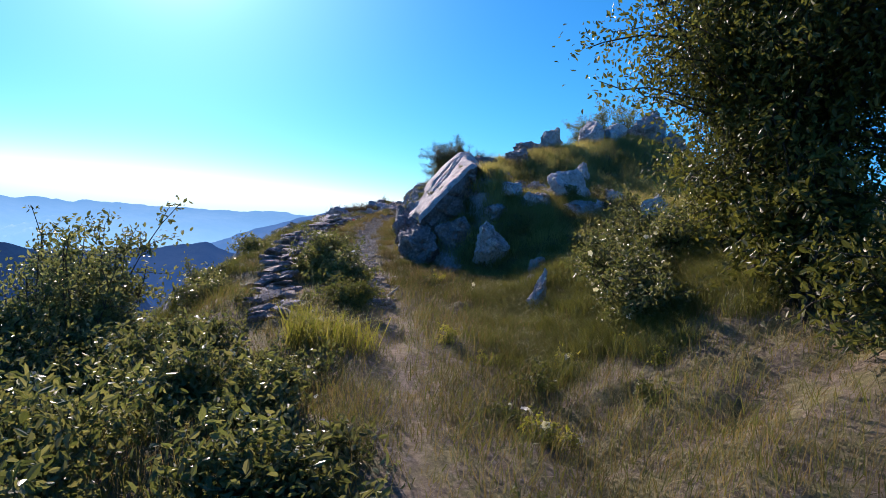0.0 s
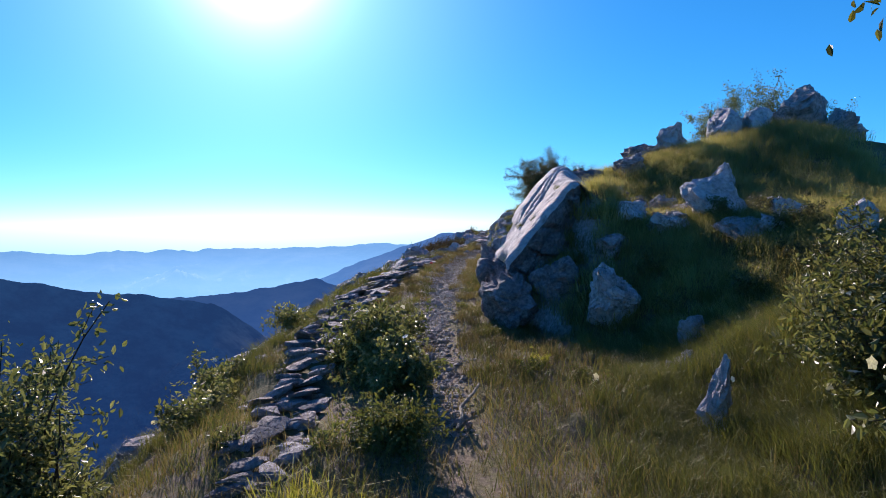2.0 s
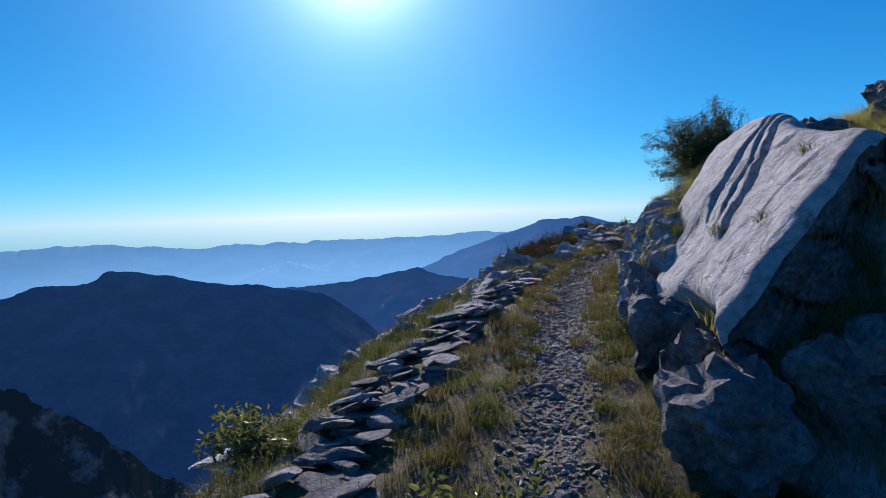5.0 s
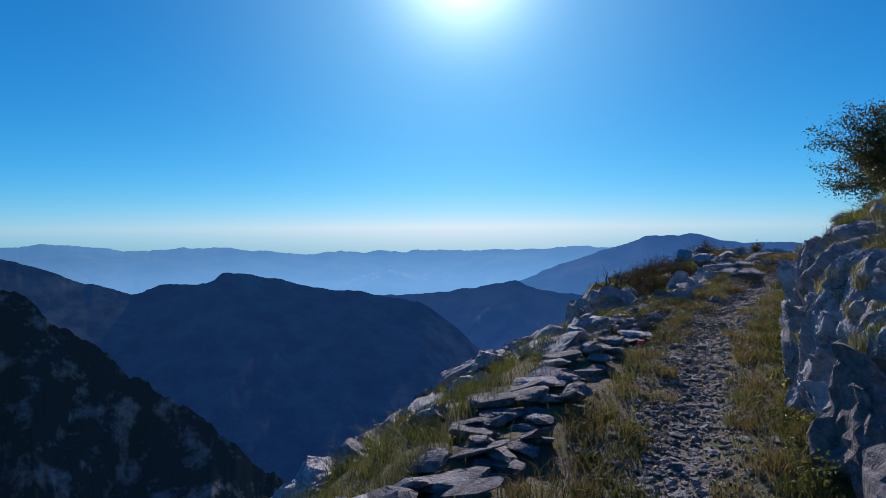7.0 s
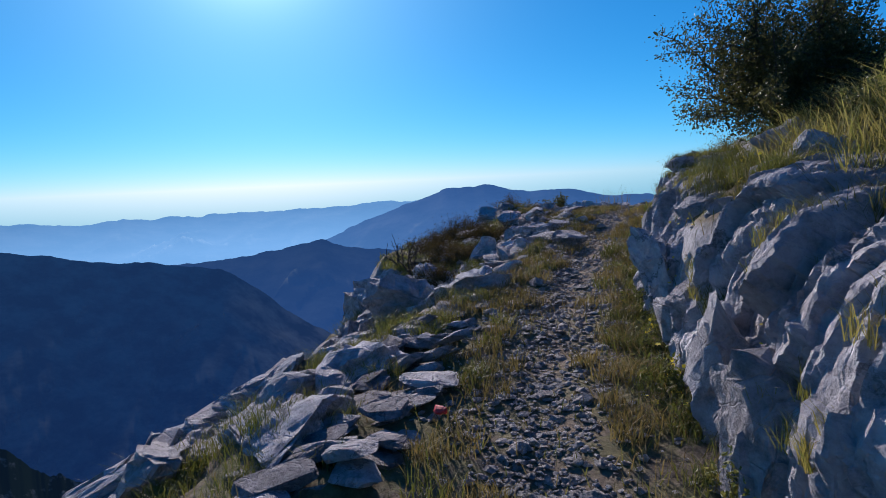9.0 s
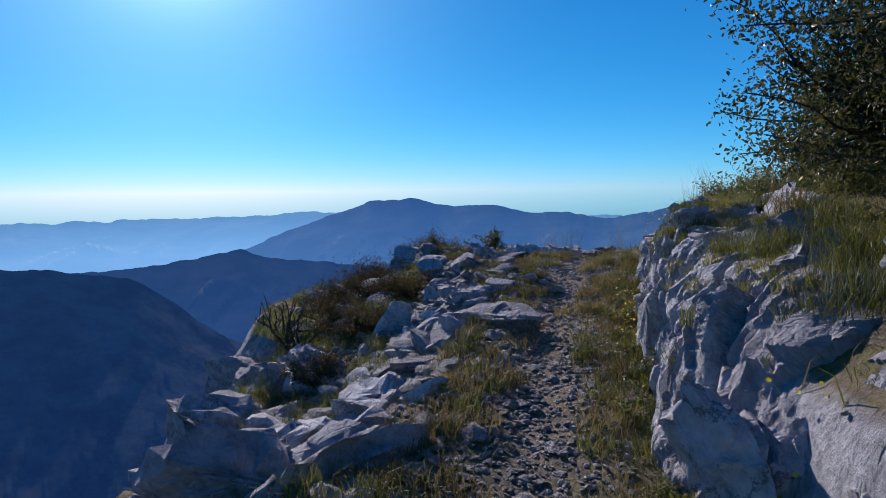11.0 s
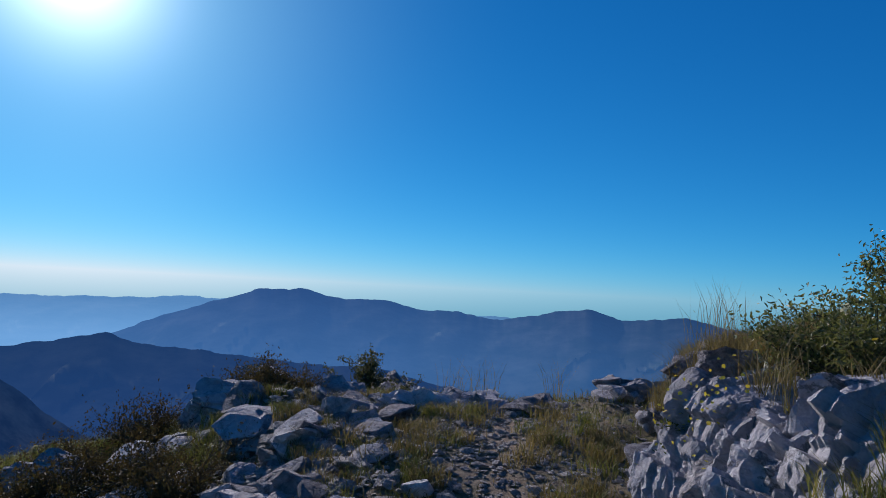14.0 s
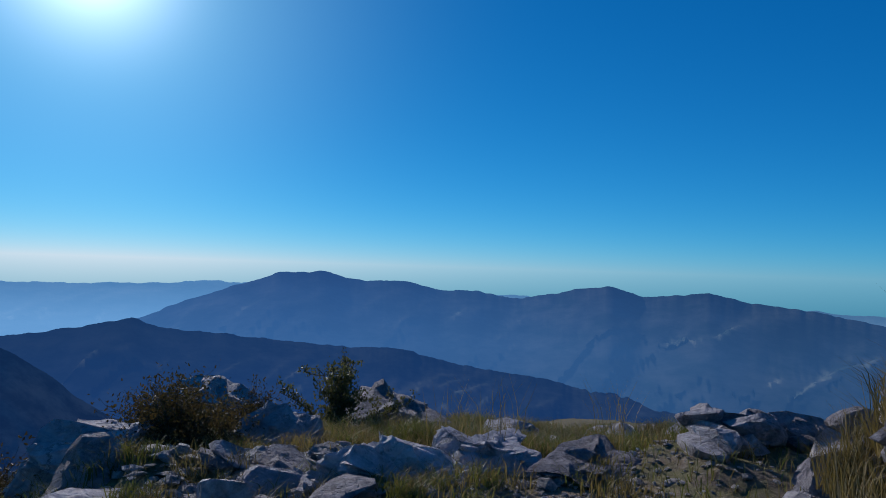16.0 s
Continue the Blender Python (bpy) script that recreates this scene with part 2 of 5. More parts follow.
def soil_material():
    m, nodes, links, bsdf = material("hillside_soil", 0.95)
    geo = nodes.new("ShaderNodeNewGeometry")
    coord = geo.outputs["Position"]
    big = noise_node(nodes, links, 0.8, 5, 0.6, coord)
    fine = noise_node(nodes, links, 22, 8, 0.7, coord)
    mid = noise_node(nodes, links, 5, 6, 0.65, coord)
    earth = ramp(nodes, [(0.3, (0.06, 0.045, 0.03)), (0.55, (0.15, 0.115, 0.08)), (0.75, (0.27, 0.23, 0.19))])
    links.new(fine.outputs[0], earth.inputs[0])
    turf = ramp(nodes, [(0.3, (0.06, 0.06, 0.024)), (0.7, (0.17, 0.145, 0.065))])
    links.new(fine.outputs[0], turf.inputs[0])
    pick = ramp(nodes, [(0.42, (0, 0, 0)), (0.56, (1, 1, 1))])
    links.new(mid.outputs[0], pick.inputs[0])
    col = mix_color(nodes, links, pick.outputs[0], earth.outputs[0], turf.outputs[0])
    stone = ramp(nodes, [(0.3, (0.13, 0.125, 0.13)), (0.7, (0.42, 0.41, 0.42))])
    links.new(fine.outputs[0], stone.inputs[0])
    sep = nodes.new("ShaderNodeSeparateXYZ")
    links.new(geo.outputs["Normal"], sep.inputs[0])
    steep = nodes.new("ShaderNodeMapRange")
    steep.inputs[1].default_value, steep.inputs[2].default_value = 0.72, 0.52
    links.new(sep.outputs[2], steep.inputs[0])
    col = mix_color(nodes, links, steep.outputs[0], col, stone.outputs[0])
    worn = ramp(nodes, [(0.3, (0.12, 0.085, 0.058)), (0.7, (0.28, 0.215, 0.155))])
    links.new(fine.outputs[0], worn.inputs[0])
    trod = nodes.new("ShaderNodeAttribute")
    trod.attribute_name = "trodden"
    col = mix_color(nodes, links, trod.outputs["Fac"], col, worn.outputs[0])
    links.new(col, bsdf.inputs["Base Color"])
    bump(nodes, links, bsdf, fine.outputs[0], 0.8, 0.03)
    return m


SOIL = soil_material()
LIMESTONE = rock_material("grey_limestone", (0.16, 0.15, 0.158), (0.36, 0.34, 0.355), (0.55, 0.53, 0.545))
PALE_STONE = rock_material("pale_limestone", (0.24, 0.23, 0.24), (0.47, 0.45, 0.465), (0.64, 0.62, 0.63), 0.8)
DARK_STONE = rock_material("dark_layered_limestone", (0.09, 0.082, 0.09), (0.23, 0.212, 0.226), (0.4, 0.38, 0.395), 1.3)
GRAVEL = rock_material("path_gravel", (0.17, 0.148, 0.138), (0.36, 0.33, 0.31), (0.54, 0.51, 0.49), 2.0, False)
DRY_GRASS = leaf_material("dry_grass", [(0.13, 0.10, 0.05), (0.23, 0.18, 0.095), (0.16, 0.14, 0.06), (0.29, 0.23, 0.14)], 0.7, 0.28)
OLIVE_GRASS = leaf_material("olive_grass", [(0.19, 0.19, 0.075), (0.29, 0.25, 0.12), (0.16, 0.18, 0.06), (0.25, 0.22, 0.1), (0.13, 0.15, 0.05)], 0.65, 0.5)
# paler than the olive grass, to make up for light missing on the shaded bank
BANK_GRASS = leaf_material("pale_bank_grass", [(0.28, 0.27, 0.12), (0.38, 0.33, 0.18), (0.22, 0.25, 0.09), (0.33, 0.28, 0.15)], 0.65, 0.5)
GREEN_GRASS = leaf_material("green_grass", [(0.08, 0.10, 0.03), (0.13, 0.15, 0.045), (0.17, 0.165, 0.06), (0.09, 0.105, 0.035)], 0.6, 0.32)
LIME_GRASS = leaf_material("lime_green_grass", [(0.2, 0.23, 0.04), (0.28, 0.29, 0.07), (0.32, 0.28, 0.11)], 0.6, 0.5)
BRAMBLE = leaf_material("bramble_leaves", [(0.065, 0.085, 0.034), (0.13, 0.155, 0.062), (0.21, 0.21, 0.11), (0.095, 0.115, 0.048)], 0.36, 0.4)
TREE_LEAF = leaf_material("tree_leaves", [(0.045, 0.055, 0.02), (0.085, 0.1, 0.03), (0.16, 0.165, 0.05), (0.06, 0.072, 0.024)], 0.45, 0.35)
OAK_LEAF = leaf_material("dark_oak_leaves", [(0.045, 0.052, 0.026), (0.08, 0.086, 0.04), (0.12, 0.115, 0.055)], 0.45, 0.35)
HEATH = leaf_material("brown_heath_twigs", [(0.03, 0.025, 0.014), (0.06, 0.045, 0.022), (0.09, 0.065, 0.03), (0.045, 0.045, 0.02)], 0.7, 0.3)
WHITE_FLOWER = leaf_material("white_petals", [(0.75, 0.74, 0.7), (0.6, 0.6, 0.55)], 0.6, 0.3)
YELLOW_FLOWER = leaf_material("yellow_petals", [(0.75, 0.6, 0.06), (0.65, 0.55, 0.1)], 0.6, 0.3)
BARK = rock_material("grey_brown_bark", (0.03, 0.026, 0.022), (0.08, 0.068, 0.055), (0.16, 0.14, 0.12), 3.0)
DEADWOOD = rock_material("bleached_deadwood", (0.16, 0.14, 0.12), (0.34, 0.31, 0.27), (0.5, 0.47, 0.42), 3.0)

# ---- shape of the hillside ----
path_x = curve_fn([-6, 0, 4, 7.3, 10, 13, 15, 17, 19.5, 22, 24, 30], [0, 0, -0.1, -0.65, -1.25, -1.6, -1.65, -1.5, -1.1, -0.4, 0.3, 3])
path_z = curve_fn([-6, 0, 4, 7.3, 10, 13, 15, 17, 19, 21, 22.6, 24, 26, 28, 34, 60], [-0.15, 0, 0.14, 0.29, 0.52, 0.78, 0.92, 1.03, 1.17, 1.34, 1.36, 1.0, 0.6, -0.6, -6, -30])
left_x = curve_fn([-6, 0, 5, 7, 8.4, 10.3, 12.2, 14, 16, 17.5, 19, 21, 22, 23, 24, 26], [-1.3, -1.3, -1.7, -2.1, -2.5, -2.7, -2.8, -2.75, -2.45, -2.0, -1.65, -1.6, -1.9, -2.45, -2.8, -3.0])
left_slope = curve_fn([-6, 6, 9, 12, 15, 17.5, 20, 22, 24, 27], [0.6, 0.65, 0.72, 0.74, 0.66, 0.48, 0.36, 0.33, 0.28, 0.3])
brink_x = curve_fn([-6, 4, 8, 12, 14, 16, 18, 20, 22, 24, 26], [-6.2, -5.8, -4.7, -4.9, -4.9, -4.6, -3.9, -3.8, -4.0, -4.6, -5.0])
foot_x = curve_fn([-6, 0, 6, 9.2, 9.8, 10.3, 11.6, 12.4, 14.2, 16.5, 18.3, 19, 20, 21, 21.8, 22.6, 24, 30], [0.9, 0.9, 0.85, 0.85, 0.4, -0.3, -0.5, -0.8, -0.93, -0.85, -0.55, -0.4, -0.1, 0.3, 0.7, 1.4, 2.8, 8])
face_h = curve_fn([-6, 7.5, 9.3, 10, 11, 12.4, 14.2, 16.5, 18.5, 20, 21.3, 22, 22.8, 30], [0.0, 0.0, 0.05, 0.2, 0.4, 0.5, 0.62, 0.6, 0.55, 0.45, 0.35, 0.2, 0.0, 0.0])
bank_slope = curve_fn([-6, 0, 6, 8, 9, 10, 11, 12, 13, 15, 16.5, 19, 20.5, 22, 26], [0.4, 0.5, 0.55, 0.5, 0.42, 0.4, 0.38, 0.4, 0.65, 0.85, 0.75, 0.6, 0.45, 0.35, 0.1])
bank_cap = curve_fn([-6, 0, 7, 9, 10, 11, 12, 13, 14, 15.5, 17, 18.5, 20, 21, 22, 25], [1.5, 1.5, 1.4, 1.1, 0.8, 0.75, 0.8, 1.1, 1.35, 1.05, 0.92, 1.0, 0.85, 0.65, 0.42, 0.2])



def hill(x, y):
    """Height of the ground."""
    x, y = np.broadcast_arrays(np.asarray(x, float), np.asarray(y, float))
    xf, yf = x.reshape(-1), y.reshape(-1)
    p = np.stack([xf, yf, np.zeros_like(xf)], 1)
    base = path_z(yf) + np.where(yf > 60, -(yf - 60) * 0.5, 0) + np.where(yf < -6, -(-6 - yf) * 0.1, 0)
    z = base + 0.0
    d = np.maximum(left_x(yf) - xf, 0)
    edge = np.maximum(brink_x(yf) + 0.5 * vnoise(p * 0.5, 5) - xf, 0)
    gully = np.clip((yf - 16.8) / 2, 0, 1) * np.clip((26 - yf) / 2, 0, 1)
    drop = left_slope(yf) * np.minimum(d, 40) * (1 - np.exp(-d / 0.6))
    z -= drop + gully * (0.4 * (1 - np.exp(-(d / 0.4) ** 1.5)) + 0.09 * np.minimum(d, 40) - drop) + 1.6 * np.minimum(edge, 60)
    cliff = np.clip(edge / 0.3, 0, 1) * (np.abs(xf) < 12) * (np.abs(yf - 12) < 16)
    z += cliff * (0.3 * facets(p / (0.5, 0.6, 1), 57, 1.2) + 0.12 * fbm(p * 3, 3, 58))
    r = np.maximum(xf - foot_x(yf) - 0.06 * vnoise(p * 2.5, 11), 0)
    face = face_h(yf) * np.clip(r / 0.18, 0, 1)
    rise = bank_slope(yf) * np.maximum(r - 0.12, 0)
    cap = bank_cap(yf)
    rise = cap * np.tanh(rise / cap)
    z += face + rise - 0.25 * np.maximum(r - 14, 0) * (1 - np.exp(-np.maximum(r - 14, 0) / 8))
    z += 0.75 * np.exp(-((xf - 0.72) / 0.42) ** 2 - ((yf - 11.3) / 0.6) ** 2) + 1.1 * np.exp(-((xf - 4.4) / 1.7) ** 2 - ((yf - 16.3) / 2.0) ** 2)
    off = np.abs(xf - path_x(yf))
    calm = np.clip((off - 0.25) / 0.6, 0.25, 1)
    z += calm * (0.09 * fbm(p * 0.9, 3, 21) + 0.035 * fbm(p * 4, 3, 31)) + 0.008 * fbm(p * 9, 2, 41) - 0.04 * np.exp(-(off / 0.22) ** 2)
    crag = np.clip(d / 1.2, 0, 1) * np.clip((yf - 5) / 4, 0, 1)
    val, gap = cells(p * (0.9, 0.7, 1) + 0.15 * fbm(p * 2, 2, 55)[:, None], 61)
    z += crag * (0.2 * (val - 0.5) - 0.10 * np.exp(-gap / 0.05))
    z = np.maximum(z, -420 + 20 * vnoise(p / 300, 71))
    return z.reshape(x.shape)


def ground_z(x, y):
    return float(hill(np.array([x]), np.array([y]))[0])


def graded(lo, hi, step, reach, growth=1.12):
    mid = np.arange(lo, hi + step / 2, step)
    out, s, v = [], step, hi
    while v < reach:
        s *= growth
        v += s
        out.append(v)
    low, s, v = [], step, lo
    while v > -reach:
        s *= growth
        v -= s
        low.append(v)
    return np.concatenate([low[::-1], mid, out])


gx = graded(-6.5, 5.0, 0.075, 4700)
gy = graded(-2.0, 25.0, 0.085, 4700)
X, Y = np.meshgrid(gx, gy)
Z = hill(X, Y)
ground = tagged(new("ground", mesh_np("ground", np.stack([X, Y, Z], -1).reshape(-1, 3), grid_faces(len(gy), len(gx)), SOIL, True)),
                "stony mountain hillside of dry soil with a worn footpath", "ground", kind="structure")

wear = np.exp(-((X - path_x(Y)) / np.interp(Y, [0, 5, 9, 16, 20], [0.05, 0.07, 0.12, 0.16, 0.35])) ** 2) * np.clip(0.75 + 0.5 * fbm(np.stack([X.ravel() * 3, Y.ravel() * 3, 0 * X.ravel()], 1), 3, 141).reshape(X.shape), 0, 1) * (np.abs(Y) < 26)
ground.data.attributes.new("trodden", "FLOAT", "POINT").data.foreach_set("value", wear.astype(np.float32).ravel())


# ---- far mountains ----
def ridge(name, label, table, dist, foot, mat, seed, rough=0.12, spur=0.05, depth=0.45, az0=-95, az1=75, step=0.13):
    az = np.arange(az0, az1, step)
    at, el = zip(*table)
    e = np.interp(az, at, el)
    k = np.ones(7) / 7
    e = np.convolve(np.pad(e, 3, mode="edge"), k, "valid")
    q = np.stack([az * 0.35, np.full_like(az, seed), np.zeros_like(az)], 1)
    jag = rough * fbm(q * 2.2, 5, seed, 0.55)
    rows = 34
    V = np.zeros((rows, len(az), 3))
    for i in range(rows):
        f = i / (rows - 1)
        q = np.stack([az * 0.22 + 3 * f, np.full_like(az, f * 2.2), np.full_like(az, seed)], 1)
        wave = fbm(q, 5, seed + 9, 0.55)
        dr = dist * (1 - depth * f ** 0.85 + spur * wave * min(1, 3 * f))
        top = 2.0 + dist * np.tan(np.radians(e + jag * math.exp(-14 * f)))
        z = top + (foot - top) * f ** 0.8 + dist * 0.018 * wave * min(1, 4 * f) * (1 - 0.5 * f)
        a = np.radians(az)
        V[i] = np.stack([dr * np.sin(a), dr * np.cos(a), z], -1)
    return tagged(new(name, mesh_np(name, V.reshape(-1, 3), grid_faces(rows, len(az)), mat, True)), label, "mountain", kind="structure")


# haze and mist are painted: each range glows in its own air colour
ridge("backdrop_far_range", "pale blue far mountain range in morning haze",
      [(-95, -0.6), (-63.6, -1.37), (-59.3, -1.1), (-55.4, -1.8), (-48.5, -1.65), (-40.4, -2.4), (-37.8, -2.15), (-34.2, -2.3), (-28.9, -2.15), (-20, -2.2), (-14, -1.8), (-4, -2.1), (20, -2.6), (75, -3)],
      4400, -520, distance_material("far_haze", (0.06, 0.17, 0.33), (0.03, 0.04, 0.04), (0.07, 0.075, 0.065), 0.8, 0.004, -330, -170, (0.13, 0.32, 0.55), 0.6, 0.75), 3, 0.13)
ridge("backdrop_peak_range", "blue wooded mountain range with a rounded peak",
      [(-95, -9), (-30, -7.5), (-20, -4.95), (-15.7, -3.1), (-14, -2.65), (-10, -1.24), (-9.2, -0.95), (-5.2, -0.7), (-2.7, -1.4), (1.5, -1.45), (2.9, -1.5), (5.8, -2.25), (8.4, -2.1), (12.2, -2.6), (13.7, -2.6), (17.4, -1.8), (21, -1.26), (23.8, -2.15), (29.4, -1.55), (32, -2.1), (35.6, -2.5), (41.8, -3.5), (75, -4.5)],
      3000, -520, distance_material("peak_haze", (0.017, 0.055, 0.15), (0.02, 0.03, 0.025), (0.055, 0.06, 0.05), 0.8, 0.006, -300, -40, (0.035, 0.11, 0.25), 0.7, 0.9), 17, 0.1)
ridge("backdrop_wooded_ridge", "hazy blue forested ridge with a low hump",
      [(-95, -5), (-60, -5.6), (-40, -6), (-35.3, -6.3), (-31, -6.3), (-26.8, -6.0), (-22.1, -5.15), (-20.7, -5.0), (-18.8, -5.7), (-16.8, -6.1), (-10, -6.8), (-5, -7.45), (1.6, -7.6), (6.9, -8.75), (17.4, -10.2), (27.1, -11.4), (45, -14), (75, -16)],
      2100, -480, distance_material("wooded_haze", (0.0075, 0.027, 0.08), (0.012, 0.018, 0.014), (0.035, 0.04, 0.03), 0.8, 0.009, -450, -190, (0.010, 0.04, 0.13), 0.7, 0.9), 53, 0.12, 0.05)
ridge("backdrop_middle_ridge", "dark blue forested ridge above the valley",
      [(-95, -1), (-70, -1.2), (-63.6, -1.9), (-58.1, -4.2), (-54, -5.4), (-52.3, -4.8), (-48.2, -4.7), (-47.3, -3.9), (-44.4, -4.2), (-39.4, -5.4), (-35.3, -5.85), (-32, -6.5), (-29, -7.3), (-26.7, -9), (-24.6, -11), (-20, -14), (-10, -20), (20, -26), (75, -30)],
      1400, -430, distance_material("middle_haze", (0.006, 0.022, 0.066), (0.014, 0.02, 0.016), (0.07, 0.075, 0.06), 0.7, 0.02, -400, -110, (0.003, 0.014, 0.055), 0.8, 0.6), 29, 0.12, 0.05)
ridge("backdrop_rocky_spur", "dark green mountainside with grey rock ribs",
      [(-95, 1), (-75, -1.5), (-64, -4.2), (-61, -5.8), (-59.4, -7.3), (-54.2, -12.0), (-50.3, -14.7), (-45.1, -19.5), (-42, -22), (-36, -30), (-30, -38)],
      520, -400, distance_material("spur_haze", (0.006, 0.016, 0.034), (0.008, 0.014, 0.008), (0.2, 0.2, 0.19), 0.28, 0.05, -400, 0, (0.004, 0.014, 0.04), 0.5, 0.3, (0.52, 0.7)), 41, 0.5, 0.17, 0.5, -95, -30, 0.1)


# ---- rocks ----
def ico(sub):
    bm = bmesh.new()
    bmesh.ops.create_icosphere(bm, subdivisions=sub, radius=1)
    v = np.array([x.co[:] for x in bm.verts])
    f = np.array([[x.index for x in q.verts] for q in bm.faces])
    bm.free()
    return v, f


ICO = {s: ico(s) for s in (2, 3, 4, 5)}


def rock_mesh(name, size, seed, mat, sub=4, cuts=16, rough=0.05, layers=0.0, flat=0.0, box=0.8):
    """An angular stone: a ball cut by planes, with layers and a rough skin."""
    g = np.random.default_rng(seed)
    v, f = ICO[sub]
    v = np.sign(v) * np.abs(v) ** box
    v = v @ np.array(Euler(g.uniform(-0.5, 0.5, 3)).to_matrix()).T * 1.1
    for _ in range(cuts):
        n = g.normal(size=3)
        n /= np.linalg.norm(n)
        over = np.maximum(v @ n - g.uniform(0.5, 0.84), 0)
        v -= over[:, None] * n
    if flat:
        v[:, 2] = np.minimum(v[:, 2], flat)
    v = v * np.array(size) / 2
    s = max(size)
    n = v / (np.linalg.norm(v, axis=1)[:, None] + 1e-6)
    warp = v + 0.06 * s * np.stack([vnoise(v / s * 5 + seed + k * 9, seed + k) for k in range(3)], 1)
    bulge = 1.2 * s * rough * facets(warp / s * (2.6, 2.6, 1.7) + seed, seed)
    if sub > 3:
        bulge = bulge + 0.075 * min(1, s) * facets(warp / 0.2 * (1, 1, 0.75) + seed, seed + 50, 1.8, 0.08)
        bulge = bulge + 0.022 * facets(warp / 0.065 + seed, seed + 80, 1.8, 0.05) + 0.012 * fbm(v / 0.05 + seed, 3, seed + 60)
    v += n * (0.35 * s * rough * fbm(v / s * 4 + seed * 3.1, 4, seed) + bulge)[:, None]
    if layers:
        k = np.floor(v[:, 2] / layers + 0.6 * vnoise(v / s * 2, seed + 5))
        shift = hash3(k.astype(np.int64), np.zeros(len(v), np.int64), np.zeros(len(v), np.int64), seed) - 0.5
        v[:, :2] *= (1 + 0.22 * shift)[:, None]
    return mesh_np(name, v, f, mat, False)


def rock(place, size, seed, mat, turn=(0, 0, 0), label="weathered grey limestone boulder in the grass", group="", name="boulder", **kw):
    ob = new(name, rock_mesh(name, size, seed, mat, **kw))
    ob.matrix_world = pose(*place, *turn)
    return tagged(ob, label, "rock", group)


# the great tilted slab beside the path
def slab():
    thing = empty("rock_slab", (-0.5, 11.5, 1.0), "great smooth pale limestone slab tilted beside the path", "rock")
    thing.matrix_world = Matrix.Identity(4)
    p1 = np.array((-0.42, 10.4, 1.27))
    along = np.array((-0.11, 0.99, -0.03))
    n = np.array((-0.74, -0.115, 0.665))
    n /= np.linalg.norm(n)
    along -= n * (along @ n)
    along /= np.linalg.norm(along)
    up = np.cross(along, n)
    up *= np.sign(up[2])
    us, ws = np.linspace(0, 2.0, 150), np.linspace(0, 1, 110)
    U, Wn = np.meshgrid(us, ws)
    near = 0.10 * vnoise(np.stack([ws * 5, ws * 0, ws * 0], 1), 3) + 0.5 * ws ** 1.5
    far = 2.4 + 1.8 * ws + 0.10 * vnoise(np.stack([ws * 6, ws * 0 + 4, ws * 0], 1), 8)
    low = 0.12 * vnoise(np.stack([us * 2.6, us * 0, us * 0], 1), 13) - 0.02
    high = 1.42 + 0.3 * np.minimum(us, 1) + 0.05 * us + 0.10 * vnoise(np.stack([us * 2.5, us * 0 + 4, us * 0], 1), 18)
    Wm = low + (high - low) * Wn
    U = near[:, None] + (far - near)[:, None] * U / 2.0
    q = np.stack([U.ravel(), Wm.ravel(), np.zeros(U.size)], 1)
    h = 0.03 * fbm(q * 0.9, 3, 91) + 0.012 * fbm(q * 5, 4, 95) + 0.03 * facets(q / (0.55, 0.9, 1) + 0.1 * fbm(q * 2, 2, 7)[:, None], 93, 0.5)
    for c, w, depth in ((1.3, 0.02, 0.12), (0.72, 0.03, 0.14), (0.95, 0.01, 0.05)):
        line = U.ravel() - c - (1.15 - 0.3 * c) * Wm.ravel() + 0.035 * fbm(q * 2.2, 3, int(c * 10))
        on = np.clip((Wm.ravel() - 0.3 - 0.2 * c) / 0.25, 0, 1)
        h -= on * depth * np.exp(-(line / w) ** 2)
        h += on * 0.03 * (line > 0)
    h = h.reshape(U.shape)
    span = (far - near)[:, None]
    t = np.meshgrid(us, ws)[0] / 2.0
    edge = np.minimum(np.minimum(Wn * (high - low), (1 - Wn) * (high - low)), np.minimum(t * span, (1 - t) * span))
    h -= 0.10 * np.exp(-edge / 0.05)
    P = p1 + U[..., None] * along + Wm[..., None] * up + h[..., None] * n
    V = np.concatenate([np.stack([P[0] - n * 0.55, P[0] - n * 0.3 - up * 0.02]), P, np.stack([P[-1] - n * 0.4])])
    V2 = np.concatenate([V, (V[:, -1:] - n * 0.5)], 1)
    child("face", mesh_np("slab_face", V2.reshape(-1, 3), grid_faces(V2.shape[0], V2.shape[1]), PALE_STONE, True), thing)
    a, b = np.meshgrid(np.linspace(0, 1, 70), np.linspace(0, 1, 60))
    top = np.stack([np.interp(a, ws, P[:, 0, k]) for k in range(3)], -1)
    W = np.stack([top[..., 0] + 0.12 * b, top[..., 1] + 0.02 + 0.25 * b, top[..., 2] + (0.35 - top[..., 2]) * b], -1).reshape(-1, 3)
    d = 0.22 * facets(W / (0.45, 0.5, 0.3), 96, 1.4, 0.3) + 0.06 * facets(W / (0.15, 0.2, 0.1), 97, 1.8, 0.1)
    W = W + np.array((-0.25, -1.0, 0.1)) * (d * np.clip(b.ravel() / 0.12, 0, 1))[:, None]
    # shade of the broken end is put into its colour, unlike the pale face
    child("broken_end", mesh_np("broken_end", W, grid_faces(60, 70), DARK_STONE), thing, "broken end of the slab, its shade put into dark stone")
    a, b = np.meshgrid(np.linspace(0, 1, 80), np.linspace(0, 1, 16))
    rim = np.stack([np.interp(a, us / 2.0, P[-1, :, k]) for k in range(3)], -1)
